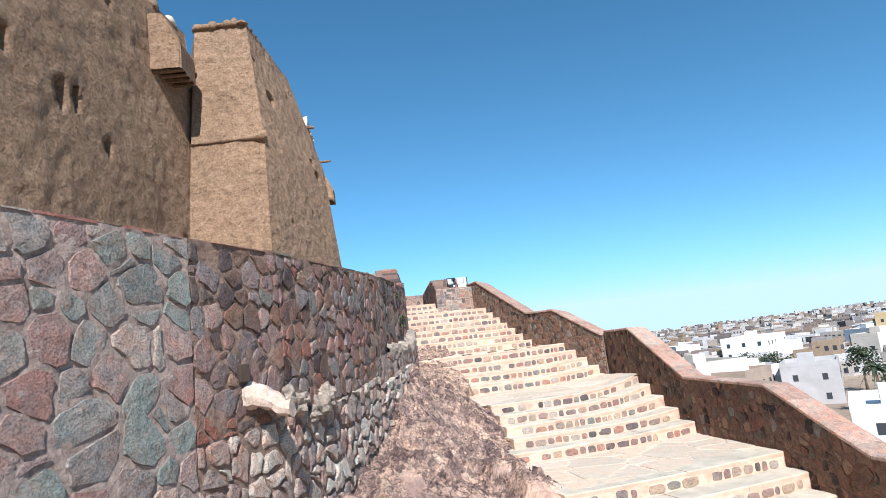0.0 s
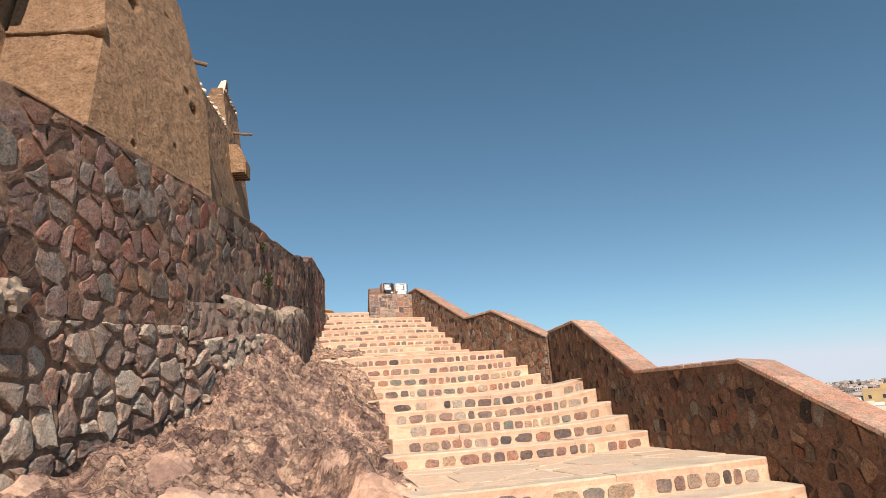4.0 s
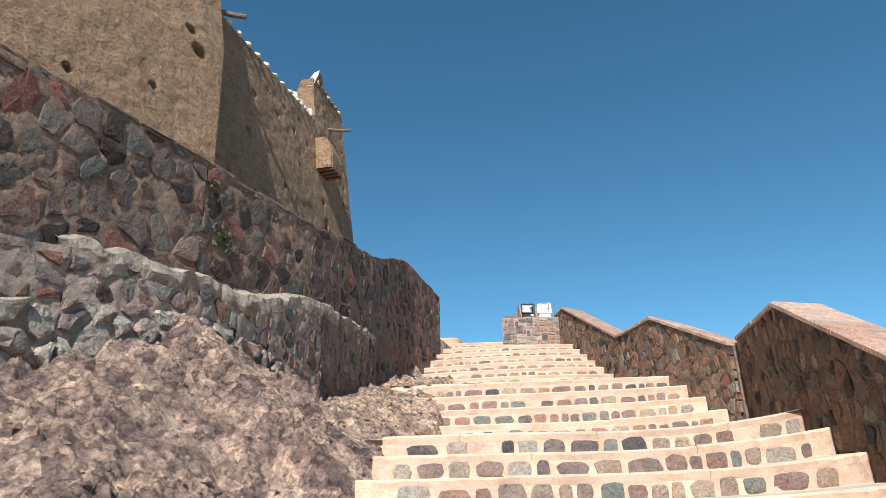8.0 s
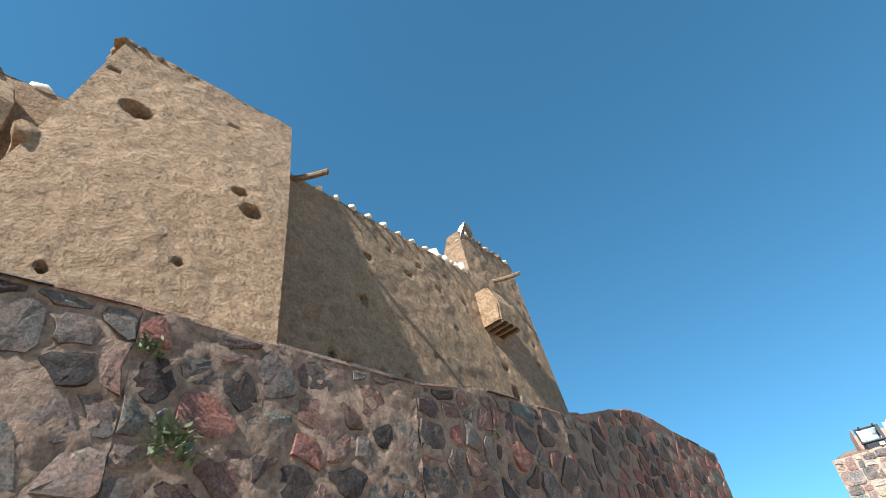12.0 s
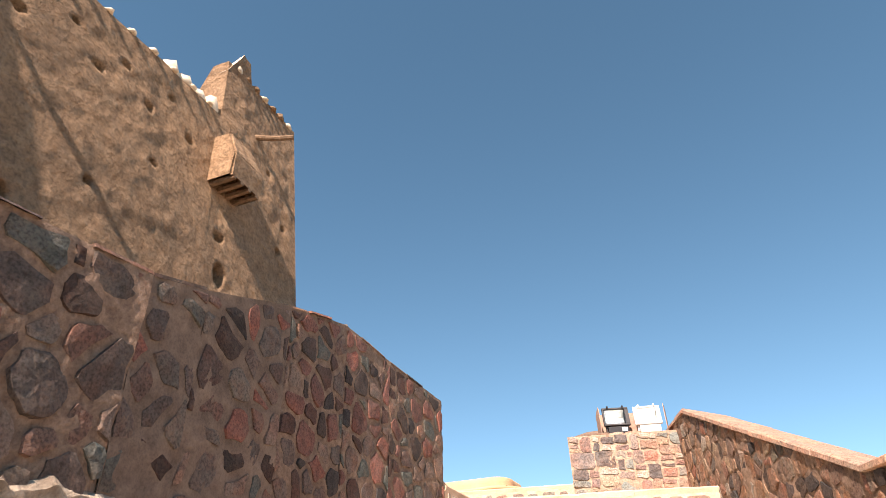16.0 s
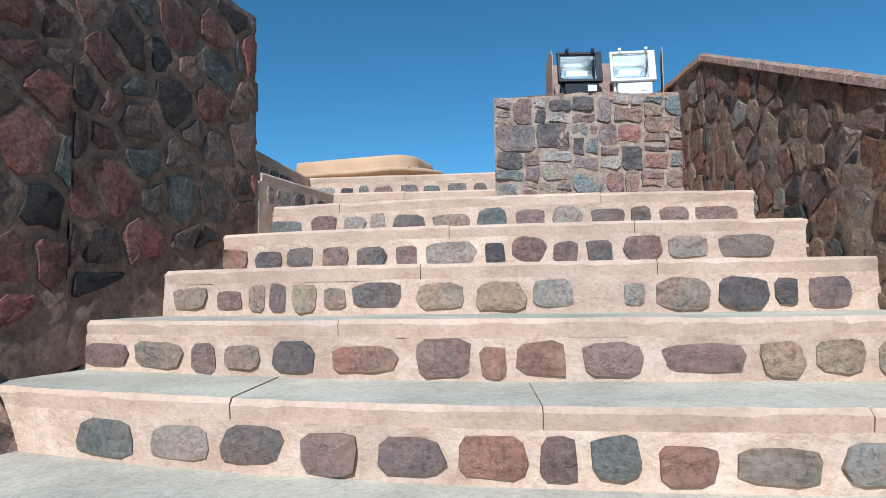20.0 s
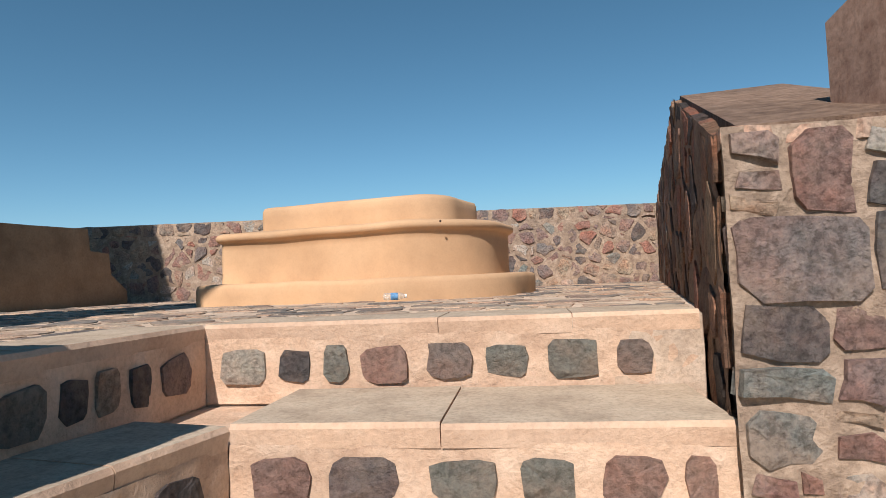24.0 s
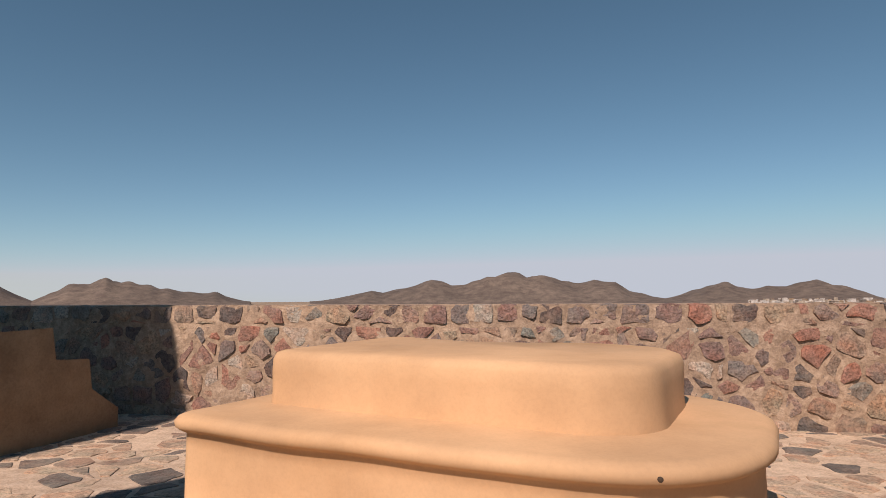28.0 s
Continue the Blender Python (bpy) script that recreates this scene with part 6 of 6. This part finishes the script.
for k in range(40):
    az = -rt.uniform(24, 76)
    d = rt.uniform(120, 330)
    if 100 < d < 200 and -59 < az < -47:
        continue
    i = rt.choice([0, 0, 0, 1, 1, 2, 3, 3])
    house(az, d, rt.uniform(9, 18), rt.uniform(8, 14), rt.choice([4.2, 7.4, 7.4, 10.4]), HOUSE[i], rt.uniform(0, 90), 2, ("white", "cream", "brown", "grey", "ochre")[i] + " flat-roofed house in the town")
fence = tagged(part("yard_wall", box_bm(-24, 24, -0.15, 0.15, -1, 2.6), HOUSE[1]), "long cream yard wall below the hill", "yard wall")
fx, fy = polar(-55, 108)
fence.matrix_world = pose(fx, fy, GZ, 0, 0, 18)
v, f, wv, wf = [], [], [], []
for k in range(11000):
    az = -rt.uniform(12, 84)
    d = 215 * (9.6 ** rt.random())
    x, y = polar(az, d)
    w, dp, h = rt.uniform(4, 10), rt.uniform(4, 8.5), rt.choice([2.6, 3.2, 3.4, 3.8, 6, 6.5, 9]) * rt.uniform(0.85, 1.15)
    t = rt.choice((0.35, 0.5, 0.6, 1.2)) + rt.uniform(-0.15, 0.15)
    c, s = math.cos(t), math.sin(t)
    a = len(v)
    g = GZ + town_rise(az, d)
    for zz in (g - 3, g + h):
        for px, py in ((-w, -dp), (w, -dp), (w, dp), (-w, dp)):
            v.append((x + (px * c - py * s) / 2, y + (px * s + py * c) / 2, zz))
    f += [(a, a + 1, a + 5, a + 4), (a + 1, a + 2, a + 6, a + 5), (a + 2, a + 3, a + 7, a + 6), (a + 3, a, a + 4, a + 7), (a + 4, a + 5, a + 6, a + 7)]
    if d > 900:
        continue
    for fl in range(max(1, int(h / 3.2))):          # window openings on the two faces turned to the hill
        for q in range(3):
            z = g + 1.0 + fl * 3.1
            for end in (0, 1):
                o = (q - 1) * (dp if end else w) * 0.3
                px, py = ((-w / 2 - 0.06, o) if end else (o, -dp / 2 - 0.06))
                ex, ey = ((0, 0.55) if end else (0.55, 0))
                a = len(wv)
                for k1, zz in ((-1, z), (1, z), (1, z + 1.4), (-1, z + 1.4)):
                    mx, my = px + k1 * ex, py + k1 * ey
                    wv.append((x + mx * c - my * s, y + mx * s + my * c, zz))
                wf.append((a, a + 1, a + 2, a + 3))
far = mesh_ob("distant_town", v, f, stone_mat("town_render", [(0.576, 0.56, 0.536), (0.40, 0.35, 0.29), (0.62, 0.605, 0.58), (0.26, 0.20, 0.16), (0.32, 0.30, 0.285), (0.50, 0.46, 0.41), (0.17, 0.15, 0.135), (0.56, 0.55, 0.53), (0.34, 0.255, 0.175), (0.22, 0.18, 0.15)], True, dusty=0.1))
tagged(far, "pale flat-roofed town spreading over the plain", "town", kind="stuff")
tagged(mesh_ob("town_windows", wv, wf, M_PANE, far), kind="stuff")

v, f = [], []
for i in range(33):
    for j in range(25):
        az, d = -27 - i * 2.2, 300 + j * 80
        x, y = polar(az, d)
        v.append((x, y, GZ - 0.6 + town_rise(az, d)))
for i in range(32):
    for j in range(24):
        a = i * 25 + j
        f.append((a, a + 1, a + 26, a + 25))
slope = mesh_ob("town_slope", v, f, rough_mat("dusty_streets", (0.13, 0.11, 0.09), (0.18, 0.15, 0.12), (0.23, 0.19, 0.155), 0.02, 0.3, bstr=0.2, grain=3), None, True)
tagged(slope, "sandy plain climbing gently under the far town", "ground", kind="structure")

M_TREE = flat_mat("dark_foliage", (0.05, 0.07, 0.032), 0.75, var=0.5, scale=2.0)
M_BARK = rough_mat("bark", (0.10, 0.075, 0.055), (0.15, 0.115, 0.085), (0.2, 0.155, 0.12), 1, 8)


def tree(az, d, h, spread, seed, palm=False):
    r0 = random.Random(seed)
    x, y = polar(az, d)
    root = thing("palm_tree" if palm else "tree", "dark green date palm among the houses" if palm else "dark green tree among the houses", "palm" if palm else "tree", "trees of the town")
    root.matrix_world = pose(x, y, GZ)
    th = h * (0.8 if palm else 0.4)
    bm = turned([(0, 0.35), (th * 0.5, 0.25), (th, 0.18)], 8)
    bmesh.ops.transform(bm, matrix=pose(0, 0, 0, 0, -90, 0), verts=bm.verts)
    part("trunk", bm, M_BARK, root)
    vv, ff = [], []
    if palm:
        for k in range(26):
            a, up = r0.uniform(0, 6.28), r0.uniform(-0.3, 1.0)
            ln = spread * r0.uniform(0.8, 1.1)
            prev = None
            for s in range(6):
                t = s / 5
                c = Vector((math.cos(a) * ln * t, math.sin(a) * ln * t, th + ln * (up * t - 0.9 * t * t)))
                w = Vector((-math.sin(a), math.cos(a), 0)) * 0.45 * (1 - t) + Vector((0, 0, 0.02))
                q = len(vv)
                vv += [c - w, c + w]
                if prev is not None:
                    ff.append((prev, prev + 1, q + 1, q))
                prev = q
    else:
        cl = [Vector((r0.gauss(0, 0.4) * spread, r0.gauss(0, 0.4) * spread, h * r0.uniform(0.35, 0.95))) for _ in range(16)]
        for _ in range(900):
            c = r0.choice(cl) + Vector((r0.gauss(0, 1), r0.gauss(0, 1), r0.gauss(0, 0.7))) * spread * 0.22
            u = Vector((r0.uniform(-1, 1), r0.uniform(-1, 1), r0.uniform(-0.6, 0.6))).normalized() * r0.uniform(0.2, 0.45)
            w = u.cross(Vector((r0.uniform(-1, 1), r0.uniform(-1, 1), 0.7))).normalized() * 0.22
            q = len(vv)
            vv += [c - u, c + w, c + u, c - w]
            ff.append((q, q + 1, q + 2, q + 3))
    mesh_ob("crown", vv, ff, M_TREE, root)


for k in range(15):
    tree(-48 - k * 0.95 + rt.uniform(-0.6, 0.6), rt.uniform(128, 175), rt.uniform(7, 11), rt.uniform(3, 4.5), 50 + k, k % 5 == 1)
for k in range(14):
    tree(-rt.uniform(26, 46), rt.uniform(190, 330), rt.uniform(6, 9), rt.uniform(3, 5), 90 + k, k % 4 == 0)
